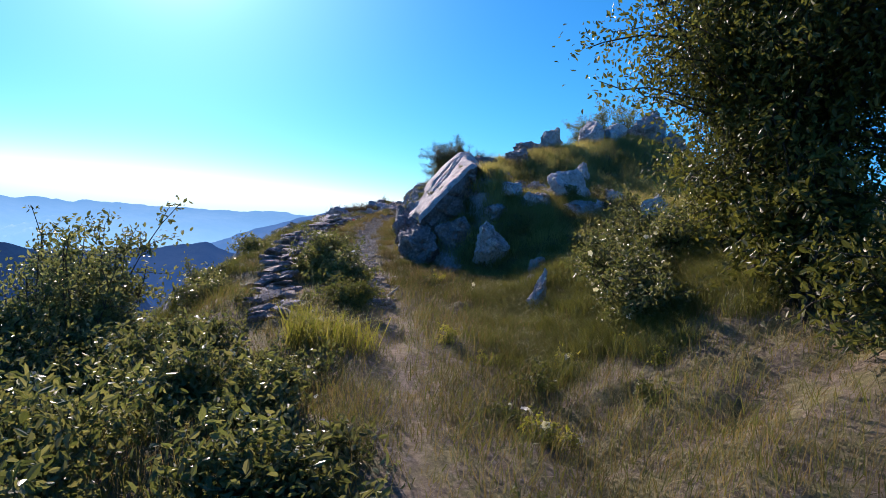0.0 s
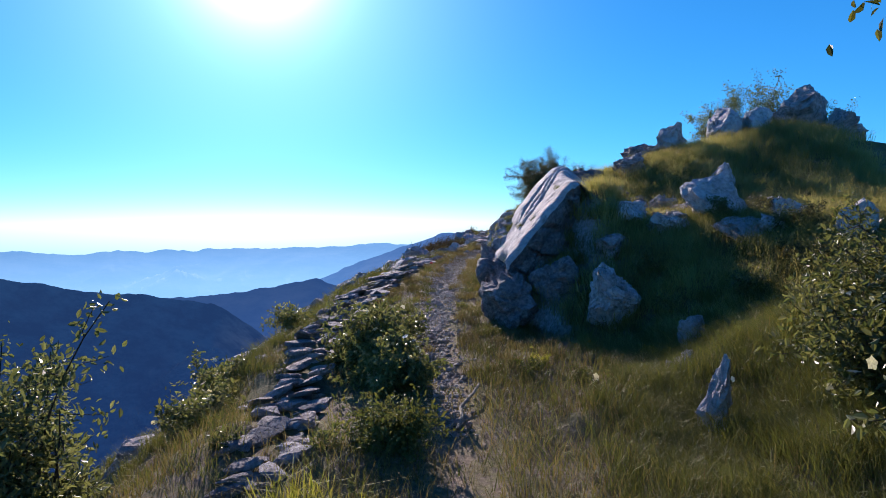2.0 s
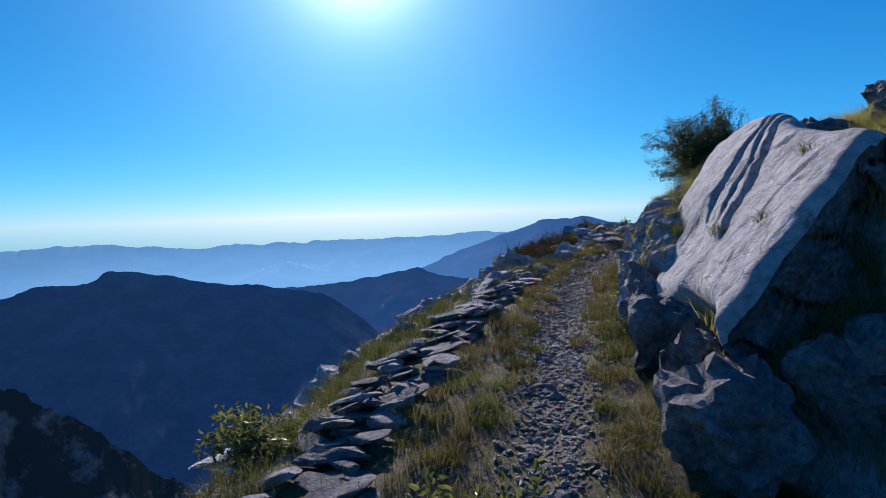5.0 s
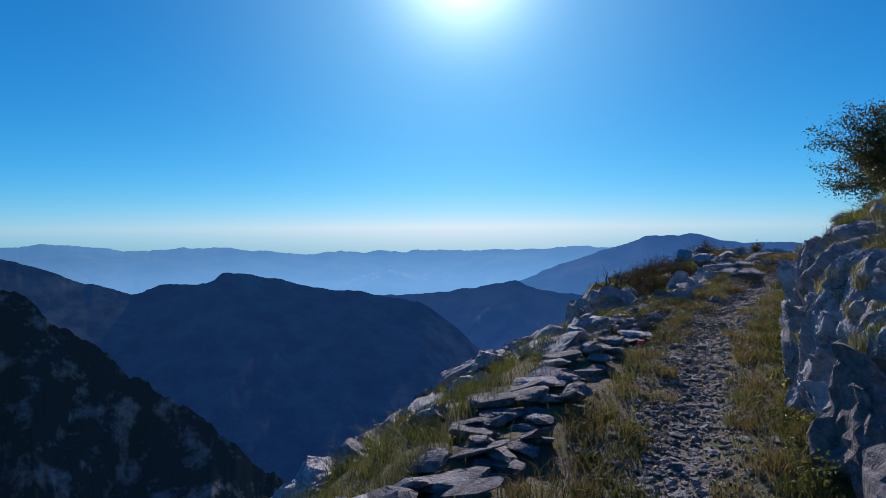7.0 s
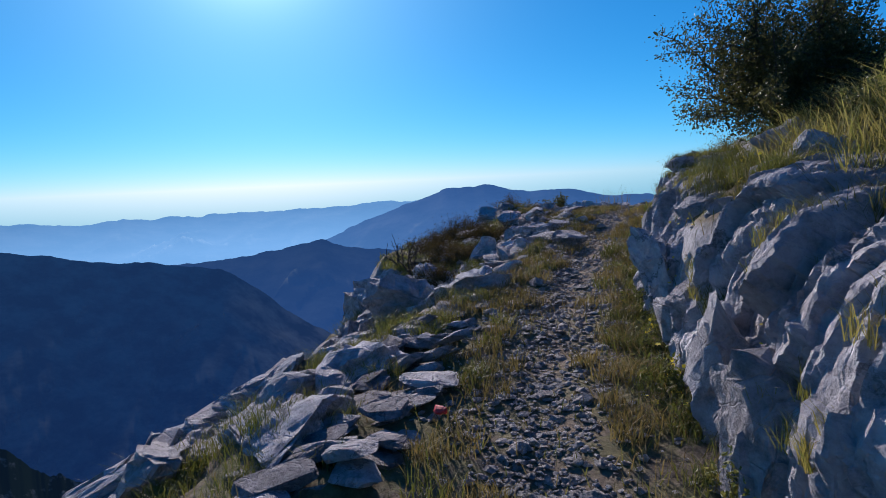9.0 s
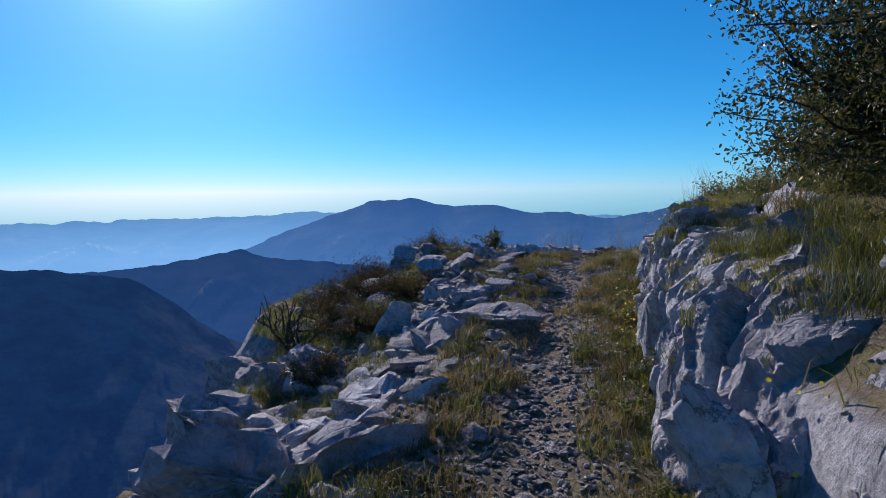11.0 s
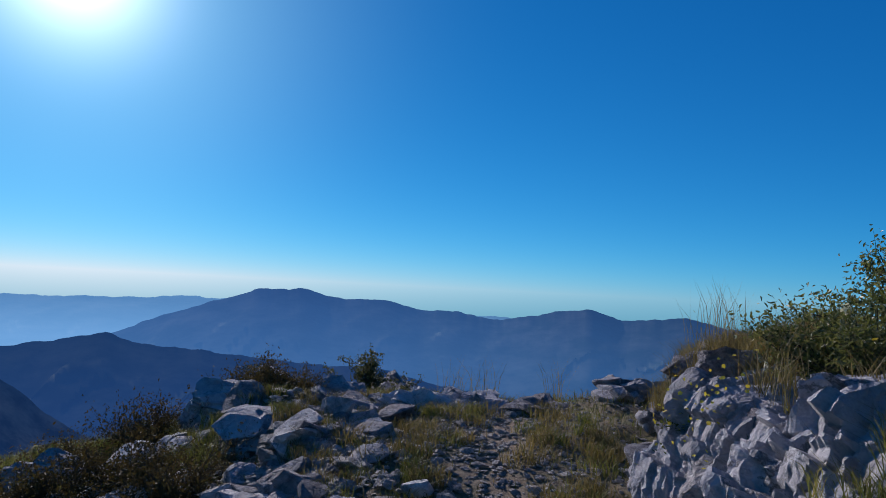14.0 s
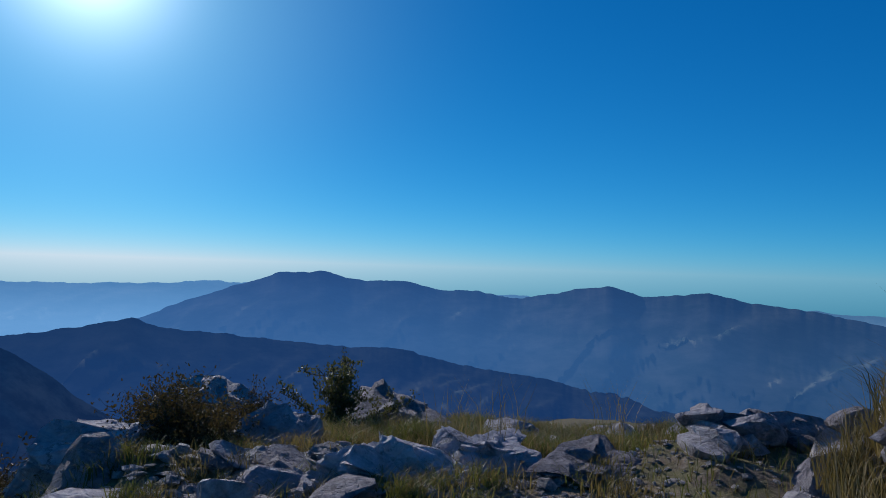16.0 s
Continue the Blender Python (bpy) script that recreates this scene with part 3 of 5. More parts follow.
    W = np.stack([rim[..., 0] + 0.55 * b, rim[..., 1], rim[..., 2] - 0.9 * b ** 1.3], -1).reshape(-1, 3)
    W[:, 2] += 0.08 * facets(W / 0.35, 98, 1.5, 0.2) * np.clip(b.ravel() * 6, 0, 1)
    # the back, turned from the sun, is coloured dark as well
    child("back", mesh_np("slab_back", W, grid_faces(16, 80), DARK_STONE), thing, "back of the slab, its shade put into dark stone")
    return thing


slab()

# ---- grass ----
def blades(name, pts, height, width, lean, mat, seed, bend=0.5):
    g = np.random.default_rng(seed)
    n = len(pts)
    h = height * g.uniform(0.5, 1.25, n)
    a = g.uniform(0, 2 * math.pi, n)
    side = np.stack([np.cos(a), np.sin(a), np.zeros(n)], 1) * (width * g.uniform(0.6, 1.2, n))[:, None]
    b = g.uniform(0, 2 * math.pi, n)
    out = np.stack([np.cos(b), np.sin(b), np.zeros(n)], 1) * (h * lean * g.uniform(0.2, 1.3, n))[:, None]
    up = np.array((0, 0, 1.0)) * h[:, None]
    m1 = pts + up * 0.55 + out * 0.35
    tip = pts + up * (1 - 0.35 * bend) + out
    V = np.stack([pts - side - (0, 0, 0.02), pts + side - (0, 0, 0.02), m1 + side * 0.7, m1 - side * 0.7, tip], 1).reshape(-1, 3)
    i = np.arange(n)[:, None] * 5
    return mesh_np(name, V, [i + np.array([[0, 1, 2, 3]]), i + np.array([[3, 2, 4]])], mat)


def scatter(n, x0, x1, y0, y1, seed, keep):
    g = np.random.default_rng(seed)
    x, y = g.uniform(x0, x1, n), g.uniform(y0, y1, n)
    ok = g.random(n) < keep(x, y)
    x, y = x[ok], y[ok]
    return np.stack([x, y, hill(x, y)], 1)


def edging_x(y):
    return np.interp(y, [6, 7.2, 8.4, 10.3, 12.3, 14, 15, 16.2], [-1.6, -1.85, -2.15, -2.4, -2.52, -2.48, -2.38, -2.3])


def off_stones(x, y):
    return np.where((np.abs(x - edging_x(y)) < 0.28) & (y > 6.5) & (y < 16.3), 0.12, 1.0)


def turf(x, y):
    """How thick the grass stands: none on the trodden line, thin on stony ground."""
    p = np.stack([x, y, 0 * x], 1)
    off = np.abs(x - path_x(y))
    path = np.clip((off - np.where(y > 8, 0.14, 0.03)) / 0.25, np.where(y > 8, 0.18, 0.75), 1)
    patch = np.clip(0.55 + 0.9 * fbm(p * 1.3, 3, 101), 0, 1)
    stony = np.clip((y - 6) / 4, 0, 1)
    left = np.clip((left_x(y) - x) / 0.4, 0, 1)
    return path * (patch * (1 - 0.3 * stony) + 0.25 * (1 - stony)) * (1 - 0.6 * left * stony) * off_stones(x, y) * np.where(y > 20.3, 0.4, 1)


def tall(x, y):
    """Longer grass on the verge and the bank."""
    p = np.stack([x, y, 0 * x], 1)
    off = x - path_x(y)
    right = np.clip((off - np.where(y < 6, 0.02, 0.12)) / 0.25, 0, 1) * np.clip(0.6 + fbm(p * 0.9, 3, 111), 0, 1)
    left = np.clip((-off - np.where(y < 6, 0.03, 0.15)) / 0.25, 0, 1) * np.clip(0.5 + fbm(p * 0.9, 3, 121), 0, 1) * np.clip((x - left_x(y) + 0.9) / 0.5, 0, 1)
    edge = np.clip((off - 0.2) / 0.1, 0, 1) * np.clip((foot_x(y) - x + 0.25) / 0.3, 0, 1) * 0.7
    far = np.where(y < 9.5, 1.0, 0.5)
    return np.clip((right + left) * far + edge * np.where(y > 9, 0.45, 0.2), 0, 1) * np.where(y > 20.3, 0.2, 1) * off_stones(x, y)


def tufts(name, spots, count, height, spread, width, lean, mat, seed, label, bend=0.5):
    g = np.random.default_rng(seed)
    spots = np.asarray(spots, float)
    c = np.repeat(spots, count, 0)
    n = len(c)
    r = spread * np.sqrt(g.random(n)) * np.repeat(g.uniform(0.6, 1.3, len(spots)), count)
    a = g.uniform(0, 2 * math.pi, n)
    c = c + np.stack([r * np.cos(a), r * np.sin(a), 0 * r], 1)
    return tagged(new(name, blades(name, c, height, width, lean, mat, seed + 1, bend)), label, "grass", kind="stuff")


pts = scatter(300000, -5.5, 4.5, -0.6, 24.5, 201, turf)
g0 = np.random.default_rng(5)
pick = g0.random(len(pts))
tagged(new("short_dry_grass", blades("short_dry_grass", pts[pick < 0.65], 0.10, 0.0026, 1.0, DRY_GRASS, 1)), "short straw-coloured mountain grass along the footpath", "grass", kind="stuff")
tagged(new("short_green_grass", blades("short_green_grass", pts[pick >= 0.65], 0.09, 0.003, 1.0, GREEN_GRASS, 2)), "short green mountain grass along the footpath", "grass", kind="stuff")
pts = scatter(150000, -4.2, 4.5, -0.6, 24, 203, tall)
pick = g0.random(len(pts))
tagged(new("tall_dry_grass", blades("tall_dry_grass", pts[pick < 0.45], 0.24 * np.where(pts[pick < 0.45, 1] > 9, 0.55, 1), 0.0022, 0.75, DRY_GRASS, 3)), "long seeding dry grass on the verge and bank", "grass", kind="stuff")
tagged(new("tall_green_grass", blades("tall_green_grass", pts[pick >= 0.45], 0.2 * np.where(pts[pick >= 0.45, 1] > 9, 0.6, 1), 0.0028, 0.9, GREEN_GRASS, 4)), "long green grass on the verge and bank", "grass", kind="stuff")


# ---- rocks beside the path ----
rock((0.72, 9.62, 0.88), (0.5, 0.6, 0.9), 11, PALE_STONE, (12, -14, 20), "pale ribbed limestone boulder half sunk in grass", rough=0.05, sub=5)
rock((1.12, 7.0, 0.5), (0.2, 0.26, 0.75), 12, PALE_STONE, (0, 8, 30), "upright pale limestone stone in the grass bank")
for i, (x, y, sx, sy, sz, m) in enumerate(((2.2, 11.2, 0.7, 0.5, 0.85, PALE_STONE), (3.0, 11.0, 0.6, 0.5, 0.6, PALE_STONE), (2.35, 14.8, 0.7, 0.6, 0.9, PALE_STONE), (3.35, 15.1, 0.8, 0.7, 0.9, PALE_STONE), (1.5, 13.6, 0.8, 0.7, 0.6, LIMESTONE), (1.9, 15.0, 1.1, 0.8, 0.7, DARK_STONE), (2.75, 12.7, 0.5, 0.45, 0.6, PALE_STONE), (3.9, 15.0, 0.7, 0.6, 0.7, PALE_STONE),
                                           (4.9, 15.6, 1.4, 1.0, 1.3, LIMESTONE), (5.4, 15.0, 1.0, 0.8, 0.9, LIMESTONE), (1.36, 8.6, 0.22, 0.3, 0.55, LIMESTONE), (1.12, 8.1, 0.16, 0.22, 0.4, LIMESTONE), (3.4, 10.2, 0.5, 0.5, 0.5, PALE_STONE), (2.5, 12.2, 0.5, 0.4, 0.5, LIMESTONE))):
    rock((x, y, ground_z(x, y) + 0.22 * sz), (sx, sy, sz), 13 + i * 3, m, (8 * (i % 3) - 8, 10, 37 * i), "pale weathered limestone rock standing out of the bank", "rocks on the bank")
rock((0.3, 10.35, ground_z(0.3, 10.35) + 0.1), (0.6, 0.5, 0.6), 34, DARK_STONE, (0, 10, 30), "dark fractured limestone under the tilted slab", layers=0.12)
for x, y, seed, turn in ((0.9, 12.6, 19, 15), (0.75, 13.6, 20, 60), (1.2, 12.1, 21, 110)):
    rock((x, y, ground_z(x, y) + 0.12), (1.3, 1.0, 0.5), seed, DARK_STONE, (0, -8, turn), "dark layered rock along the hilltop", "layered hilltop rocks", layers=0.12)
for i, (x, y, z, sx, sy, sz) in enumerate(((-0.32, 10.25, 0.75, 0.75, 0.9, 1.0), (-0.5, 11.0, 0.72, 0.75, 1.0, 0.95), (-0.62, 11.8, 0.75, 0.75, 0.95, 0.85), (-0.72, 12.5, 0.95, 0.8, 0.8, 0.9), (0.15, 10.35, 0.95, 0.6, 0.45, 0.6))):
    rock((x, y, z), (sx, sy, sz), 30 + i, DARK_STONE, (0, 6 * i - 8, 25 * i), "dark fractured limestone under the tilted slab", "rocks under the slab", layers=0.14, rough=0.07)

# rocks breaking through the turf of the hilltop
gh = np.random.default_rng(64)
for i in range(10):
    x, y = gh.uniform(0.5, 3.0), gh.uniform(10.5, 12.6)
    s = gh.uniform(0.35, 0.8)
    rock((x, y, ground_z(x, y) + 0.04), (s, s * gh.uniform(0.7, 1.2), s * gh.uniform(0.45, 0.7)), 160 + i, (PALE_STONE, LIMESTONE)[i % 2], (gh.uniform(-10, 10), gh.uniform(-30, 0), gh.uniform(0, 180)),
         "pale limestone outcrop breaking through the hilltop turf", "outcrops on the hilltop", "rock_outcrop", rough=0.05)

# the rock face along the path
def rock_face():
    ys, ts = np.linspace(12.5, 20.9, 580), np.linspace(0, 1, 92)
    Yg, T = np.meshgrid(ys, ts)
    one = np.stack([ys, ys * 0, ys * 0], 1)
    height = np.interp(ys, [12.5, 13.5, 14.5, 15.5, 16.5, 17.5, 18.6, 19.6, 20.6, 21.6], [0.8, 0.95, 0.95, 0.85, 0.8, 0.75, 0.8, 0.75, 0.6, 0.4]) + 0.12 * vnoise(one * 2.2, 5)
    lean = 0.46 + 0.12 * vnoise(one * 1.3, 6)
    foot = foot_x(ys) - 0.10 + 0.10 * vnoise(one * 1.1, 7)
    rise = np.clip(T / 0.72, 0, 1)
    back = np.clip((T - 0.66) / 0.34, 0, 1)
    x = foot + lean * rise ** 1.3 + 0.40 * back ** 1.4
    z = path_z(ys) - 0.10 + (height + 0.12) * np.sin(rise * math.pi / 2) ** 0.85 + 0.06 * back
    P = np.stack([x, np.broadcast_to(Yg, x.shape), z], -1).reshape(-1, 3)
    w = P + 0.04 * np.stack([vnoise(P * 3 + k * 7, 31 + k) for k in range(3)], 1)
    d = 0.2 * facets(w / (0.9, 0.6, 1.0), 301, 0.9) + 0.085 * facets(w / (0.45, 0.24, 0.6), 320, 2.0, 0.12) + 0.028 * facets(w / (0.16, 0.09, 0.2), 340, 2.2, 0.06) + 0.008 * fbm(P / 0.04, 3, 360)
    beds = np.floor((P[:, 2] + 0.25 * P[:, 1] + 0.1 * vnoise(P * 1.5, 43)) / 0.16).astype(np.int64)
    d = d + 0.045 * (hash3(beds, np.floor(P[:, 1] / 0.45 + 0.4 * vnoise(P * 2, 44)).astype(np.int64), 0 * beds, 19) - 0.5)
    strata = np.clip((P[:, 1] - 17.6) / 1.2, 0, 1) * 0.05 * (hash3(np.floor(P[:, 2] / 0.085 + 0.8 * vnoise(P * 1.7, 41)).astype(np.int64), np.floor(P[:, 1] / 0.5).astype(np.int64), np.zeros(len(P), np.int64), 9) - 0.5) * 2
    d = (d + strata) * np.clip(1.25 - back.ravel(), 0.3, 1)
    n = np.stack([-0.8 + 0.5 * back, 0 * T, 0.55 + 0.4 * back], -1).reshape(-1, 3)
    P = P + n * d[:, None]
    P = P.reshape(len(ts), len(ys), 3)
    P[0, :, 2] -= 0.15
    P[-1, :, 2] -= 0.4
    P[:, 0, 0] += 0.35
    P[:, -1, 0] += 0.35
    tagged(new("cliff", mesh_np("cliff", P.reshape(-1, 3), grid_faces(len(ts), len(ys)), PALE_STONE, False)), "fractured grey limestone rock face along the path", "rock")
    return P


FACE = rock_face()
gr = np.random.default_rng(77)
for i in range(15):
    y = 12.9 + 6.6 * (i + gr.random()) / 15
    x = float(foot_x(y)) + gr.uniform(0.35, 0.8)
    rock((x, y, ground_z(x, y) + 0.03), (gr.uniform(0.3, 0.6), gr.uniform(0.3, 0.55), gr.uniform(0.25, 0.42)), 200 + i, (LIMESTONE, PALE_STONE)[i % 2],
         (gr.uniform(-15, 15), gr.uniform(-20, 5), gr.uniform(0, 90)), "weathered limestone block on top of the rock face", "blocks of the rock face", "rock_block", rough=0.05, box=0.6)
for i in range(9):
    y = 12.8 + 5.4 * (i + gr.random()) / 9
    x, hh = float(foot_x(y)) + gr.uniform(-0.04, 0.06), gr.uniform(0.4, 0.75)
    rock((x, y, float(path_z(y)) + hh * 0.35), (gr.uniform(0.25, 0.4), gr.uniform(0.22, 0.4), hh), 240 + i, (PALE_STONE, LIMESTONE, PALE_STONE)[i % 3],
         (gr.uniform(-8, 8), gr.uniform(-14, 0), gr.uniform(-25, 25)), "upright split pillar at the foot of the rock face", "pillars of the rock face", "rock_pillar", rough=0.035, cuts=12, box=0.5)
rock((0.22, 19.45, 1.93), (0.5, 0.45, 0.42), 303, PALE_STONE, (0, 5, 15), "pale square limestone block on the bank", cuts=12)
rock((0.62, 19.3, 2.0), (0.5, 0.5, 0.42), 304, PALE_STONE, (0, 5, 35), "pale square limestone block on the bank", cuts=12)
for i in range(38):
    y = 19.7 + 2.5 * gr.random()
    x = float(foot_x(y)) + gr.uniform(-0.12, 0.4)
    s = gr.uniform(0.16, 0.36)
    rock((x, y, ground_z(x, y) + s * 0.2), (s, s * gr.uniform(0.8, 1.3), s * gr.uniform(0.6, 1)), 320 + i, (DARK_STONE, LIMESTONE, DARK_STONE)[i % 3],
         tuple(gr.uniform(-25, 25, 3)), "tumbled dark limestone block at the end of the bank", "tumbled blocks", "rock_block", sub=3, rough=0.05, box=0.55)

for i, (x, y, z, s) in enumerate(((0.95, 21.5, 1.6, 0.45), (1.2, 21.35, 1.75, 0.45), (0.3, 20.35, 1.75, 0.36), (0.95, 20.9, 2.0, 0.36), (0.55, 20.95, 1.75, 0.34))):
    rock((x, y, z - 0.06), (s * 0.72, s * 0.8, s * 0.62), 370 + i, DARK_STONE, (10 * i - 20, -8, 40 * i), "large grey limestone block ending the bank", "tumbled blocks", "rock_block", rough=0.06, layers=0.09, box=0.5)

rock((0.78, 21.3, ground_z(0.78, 21.3) + 0.1), (0.75, 0.6, 0.5), 381, DARK_STONE, (4, -8, 25), "dark layered rock under the grassy end of the bank", layers=0.08, box=0.5)
rock((0.6, 20.85, ground_z(0.6, 20.85) + 0.12), (0.5, 0.45, 0.4), 382, DARK_STONE, (-4, -10, 65), "dark layered rock under the grassy end of the bank", layers=0.07, box=0.5)
# ledges down the slope beside the path
gl = np.random.default_rng(88)
k = 0
for i in range(64):
    y = gl.uniform(8.2, 17.8)
    lo, hi = float(brink_x(y)) - 0.1, float(left_x(y)) - (0.75 if y < 13 else 0.25)
    x = lo + (hi - lo) * gl.random() ** (2.2 if y < 13 else 0.9)
    s = gl.uniform(0.45, 1.1) * (0.85 if y < 13 else 1)
    rock((x, y, ground_z(x, y) - 0.10), (s, s * gl.uniform(0.9, 1.5), s * gl.uniform(0.4, 0.6)), 400 + i, (LIMESTONE, PALE_STONE)[i % 2],
         (gl.uniform(-12, 12), gl.uniform(-36, -14), gl.uniform(-40, 40)), "weathered grey limestone ledge on the steep slope", "ledges on the slope", "rock_ledge", rough=0.06, box=0.65)
for i in range(24):
    y = 10.6 + 6.8 * (i + gl.random()) / 24
    x = float(np.interp(y, [10.5, 12.7, 14, 15.5, 17.5], [-4.2, -4.15, -3.95, -3.7, -3.4])) + gl.uniform(-0.22, 0.22)
    s = gl.uniform(0.5, 0.95)
    rock((x, y, ground_z(x, y) + 0.1), (s * 0.7, s * 1.2, s * 0.42), 1700 + i, (PALE_STONE, LIMESTONE)[i % 2],
         (gl.uniform(-6, 12), gl.uniform(-30, -8), gl.uniform(-25, 10)), "pale tilted limestone ledge along the edge of the drop", "ledges along the drop", "rock_ledge", rough=0.045, box=0.5)
for i in range(90):
    y = gl.uniform(14.5, 22.5)
    x = gl.uniform(float(brink_x(y)) - 0.05, float(left_x(y)) - 0.1)
    s = 0.18 + 0.4 * gl.random() ** 1.6
    rock((x, y, ground_z(x, y) + 0.02), (s, s * gl.uniform(0.8, 1.4), s * gl.uniform(0.5, 0.9)), 1500 + i, (LIMESTONE, PALE_STONE, DARK_STONE)[i % 3],
         (gl.uniform(-15, 15), gl.uniform(-30, 5), gl.uniform(-60, 60)), "broken grey limestone rock on the steep shoulder", "rocks on the shoulder", "rock_block", sub=3, rough=0.05, box=0.6)
for i, (x, y, z, sx, sy, sz, m) in enumerate(((-3.1, 21.0, 0.72, 0.75, 0.6, 0.6, PALE_STONE), (-1.75, 20.0, 1.07, 0.6, 0.5, 0.25, LIMESTONE), (-1.5, 19.2, 1.14, 0.55, 0.6, 0.24, LIMESTONE),
                                             (-2.6, 23.1, 0.9, 0.8, 0.95, 0.6, PALE_STONE), (-1.6, 23.5, 0.95, 0.75, 0.6, 0.6, LIMESTONE), (-0.95, 22.5, 1.2, 0.95, 0.6, 0.4, PALE_STONE),
                                             (-0.45, 22.75, 1.25, 0.7, 0.5, 0.3, PALE_STONE), (0.05, 22.6, 1.2, 0.8, 0.5, 0.26, DARK_STONE), (-0.8, 25.4, 0.85, 1.3, 1.0, 0.7, DARK_STONE), (-2.5, 25.6, 0.85, 1.1, 0.9, 0.8, LIMESTONE),
                                             (-1.35, 22.3, 1.1, 0.4, 0.45, 0.35, LIMESTONE), (-2.75, 17.2, 0.75, 0.9, 0.7, 0.75, PALE_STONE), (-3.2, 17.9, 0.55, 0.7, 0.8, 0.7, LIMESTONE), (-2.35, 18.1, 0.9, 0.5, 0.6, 0.45, PALE_STONE),
                                             (-3.55, 18.6, 0.4, 1.0, 0.9, 0.7, LIMESTONE), (-3.4, 19.6, 0.5, 0.9, 0.7, 0.5, LIMESTONE), (-2.9, 19.3, 0.65, 0.8, 0.6, 0.5, PALE_STONE), (-3.85, 20.2, 0.35, 0.9, 1.1, 0.6, LIMESTONE), (-3.7, 22.3, 0.55, 0.8, 0.6, 0.4, LIMESTONE), (-3.2, 23.6, 0.75, 0.7, 0.5, 0.4, PALE_STONE), (-2.9, 22.2, 0.85, 0.5, 0.4, 0.3, LIMESTONE))):
    rock((x, y, min(max(z, ground_z(x, y) + 0.02), ground_z(x, y) + 0.3 * sz)), (sx, sy, sz), 500 + i, m, (gl.uniform(-8, 8), gl.uniform(-6, 14), gl.uniform(-50, 50)), "pale weathered limestone rock beside the path", "rocks by the path", rough=0.05, box=0.6)


# stones on the far side of the crest
for i in range(26):
    x, y = gl.uniform(-2.4, 1.8), gl.uniform(23.2, 27.0)
    s = 0.18 + 0.4 * gl.random() ** 1.8
    rock((x, y, ground_z(x, y) + 0.03), (s, s * gl.uniform(0.8, 1.3), s * gl.uniform(0.4, 0.7)), 1800 + i, (LIMESTONE, DARK_STONE)[i % 2],
         (gl.uniform(-12, 12), gl.uniform(-12, 12), gl.uniform(0, 180)), "weathered limestone rock in the grass beyond the crest", "rocks beyond the crest", "rock_block", sub=3, rough=0.05, box=0.55)


# ---- edging of flat stones ----
def stone_edge():
    g = np.random.default_rng(99)
    thing = empty("dry_stone_edging", (0, 0, 0), "low edging of flat grey stones laid along the path", "stone wall")
    shapes = []
    for i in range(14):
        shapes.append(rock_mesh("stone", (g.uniform(0.2, 0.42), g.uniform(0.14, 0.28), g.uniform(0.05, 0.095)), 600 + i, (LIMESTONE, DARK_STONE, DARK_STONE)[i % 3], 3, 14, 0.03, box=0.45))
    y = 6.2
    while y < 16.2:
        xl = float(edging_x(y))
        for layer in range(-4, 4):
            for side in (-0.16, 0.1):
                if g.random() < (0.2 if y < 7.5 else 0.1) or (layer < 0 and side > 0):
                    continue
                ob = child("stone", shapes[g.integers(14)], thing)
                x = xl + side + g.uniform(-0.1, 0.1) - 0.05 * (3 - max(layer, 0)) - (0.06 - 0.035 * layer if layer < 0 else 0)
                z = ground_z(max(x, xl - 0.05), y) - 0.09 + 0.045 * layer + g.uniform(-0.02, 0.02)
                ob.matrix_world = pose(x, y + g.uniform(-0.08, 0.08), z, g.uniform(-14, 14), g.uniform(-26, 2), g.uniform(-50, 50))
        y += g.uniform(0.13, 0.22)
    return thing


stone_edge()
mark = tagged(new("trail_marker", rock_mesh("trail_marker", (0.06, 0.075, 0.06), 640, None, 3, 10, 0.03)), "small stone painted red as a trail mark", "trail marker")
red, nodes, links, bsdf = material("red_trail_paint", 0.6)
n = noise_node(nodes, links, 30)
r = ramp(nodes, [(0.35, (0.35, 0.02, 0.02)), (0.65, (0.7, 0.05, 0.06))])
links.new(n.outputs[0], r.inputs[0])
links.new(r.outputs[0], bsdf.inputs["Base Color"])
mark.data.materials.append(red)
mark.matrix_world = pose(-2.12, 14.65, ground_z(-2.12, 14.65) + 0.07, 10, 0, 20)


# ---- rubble and gravel ----
def rubble():
    g = np.random.default_rng(111)
    thing = empty("rubble", (0, 0, 0), "broken limestone rubble spilling beside the path", "rubble")
    shapes = [rock_mesh("stone", (1, g.uniform(0.7, 1.2), g.uniform(0.35, 0.7)), 700 + i, (LIMESTONE, DARK_STONE, LIMESTONE, PALE_STONE)[i % 4], 2, 9, 0.04, box=0.6) for i in range(18)]
    for i in range(290):
        y = 17.2 + 5.4 * g.random()
        mid = float(np.interp(y, [16.8, 18.5, 20.5, 22.6], [-2.8, -2.4, -1.98, -1.35]))
        x = mid + g.normal() * 0.28
        s = 0.07 + 0.28 * g.random() ** 2.2
        ob = child("stone", shapes[g.integers(18)], thing)
        ob.matrix_world = pose(x, y, ground_z(x, y) + s * 0.12, *g.uniform(-30, 30, 2), g.uniform(0, 360)) @ Matrix.Diagonal((s, s, s, 1))


rubble()


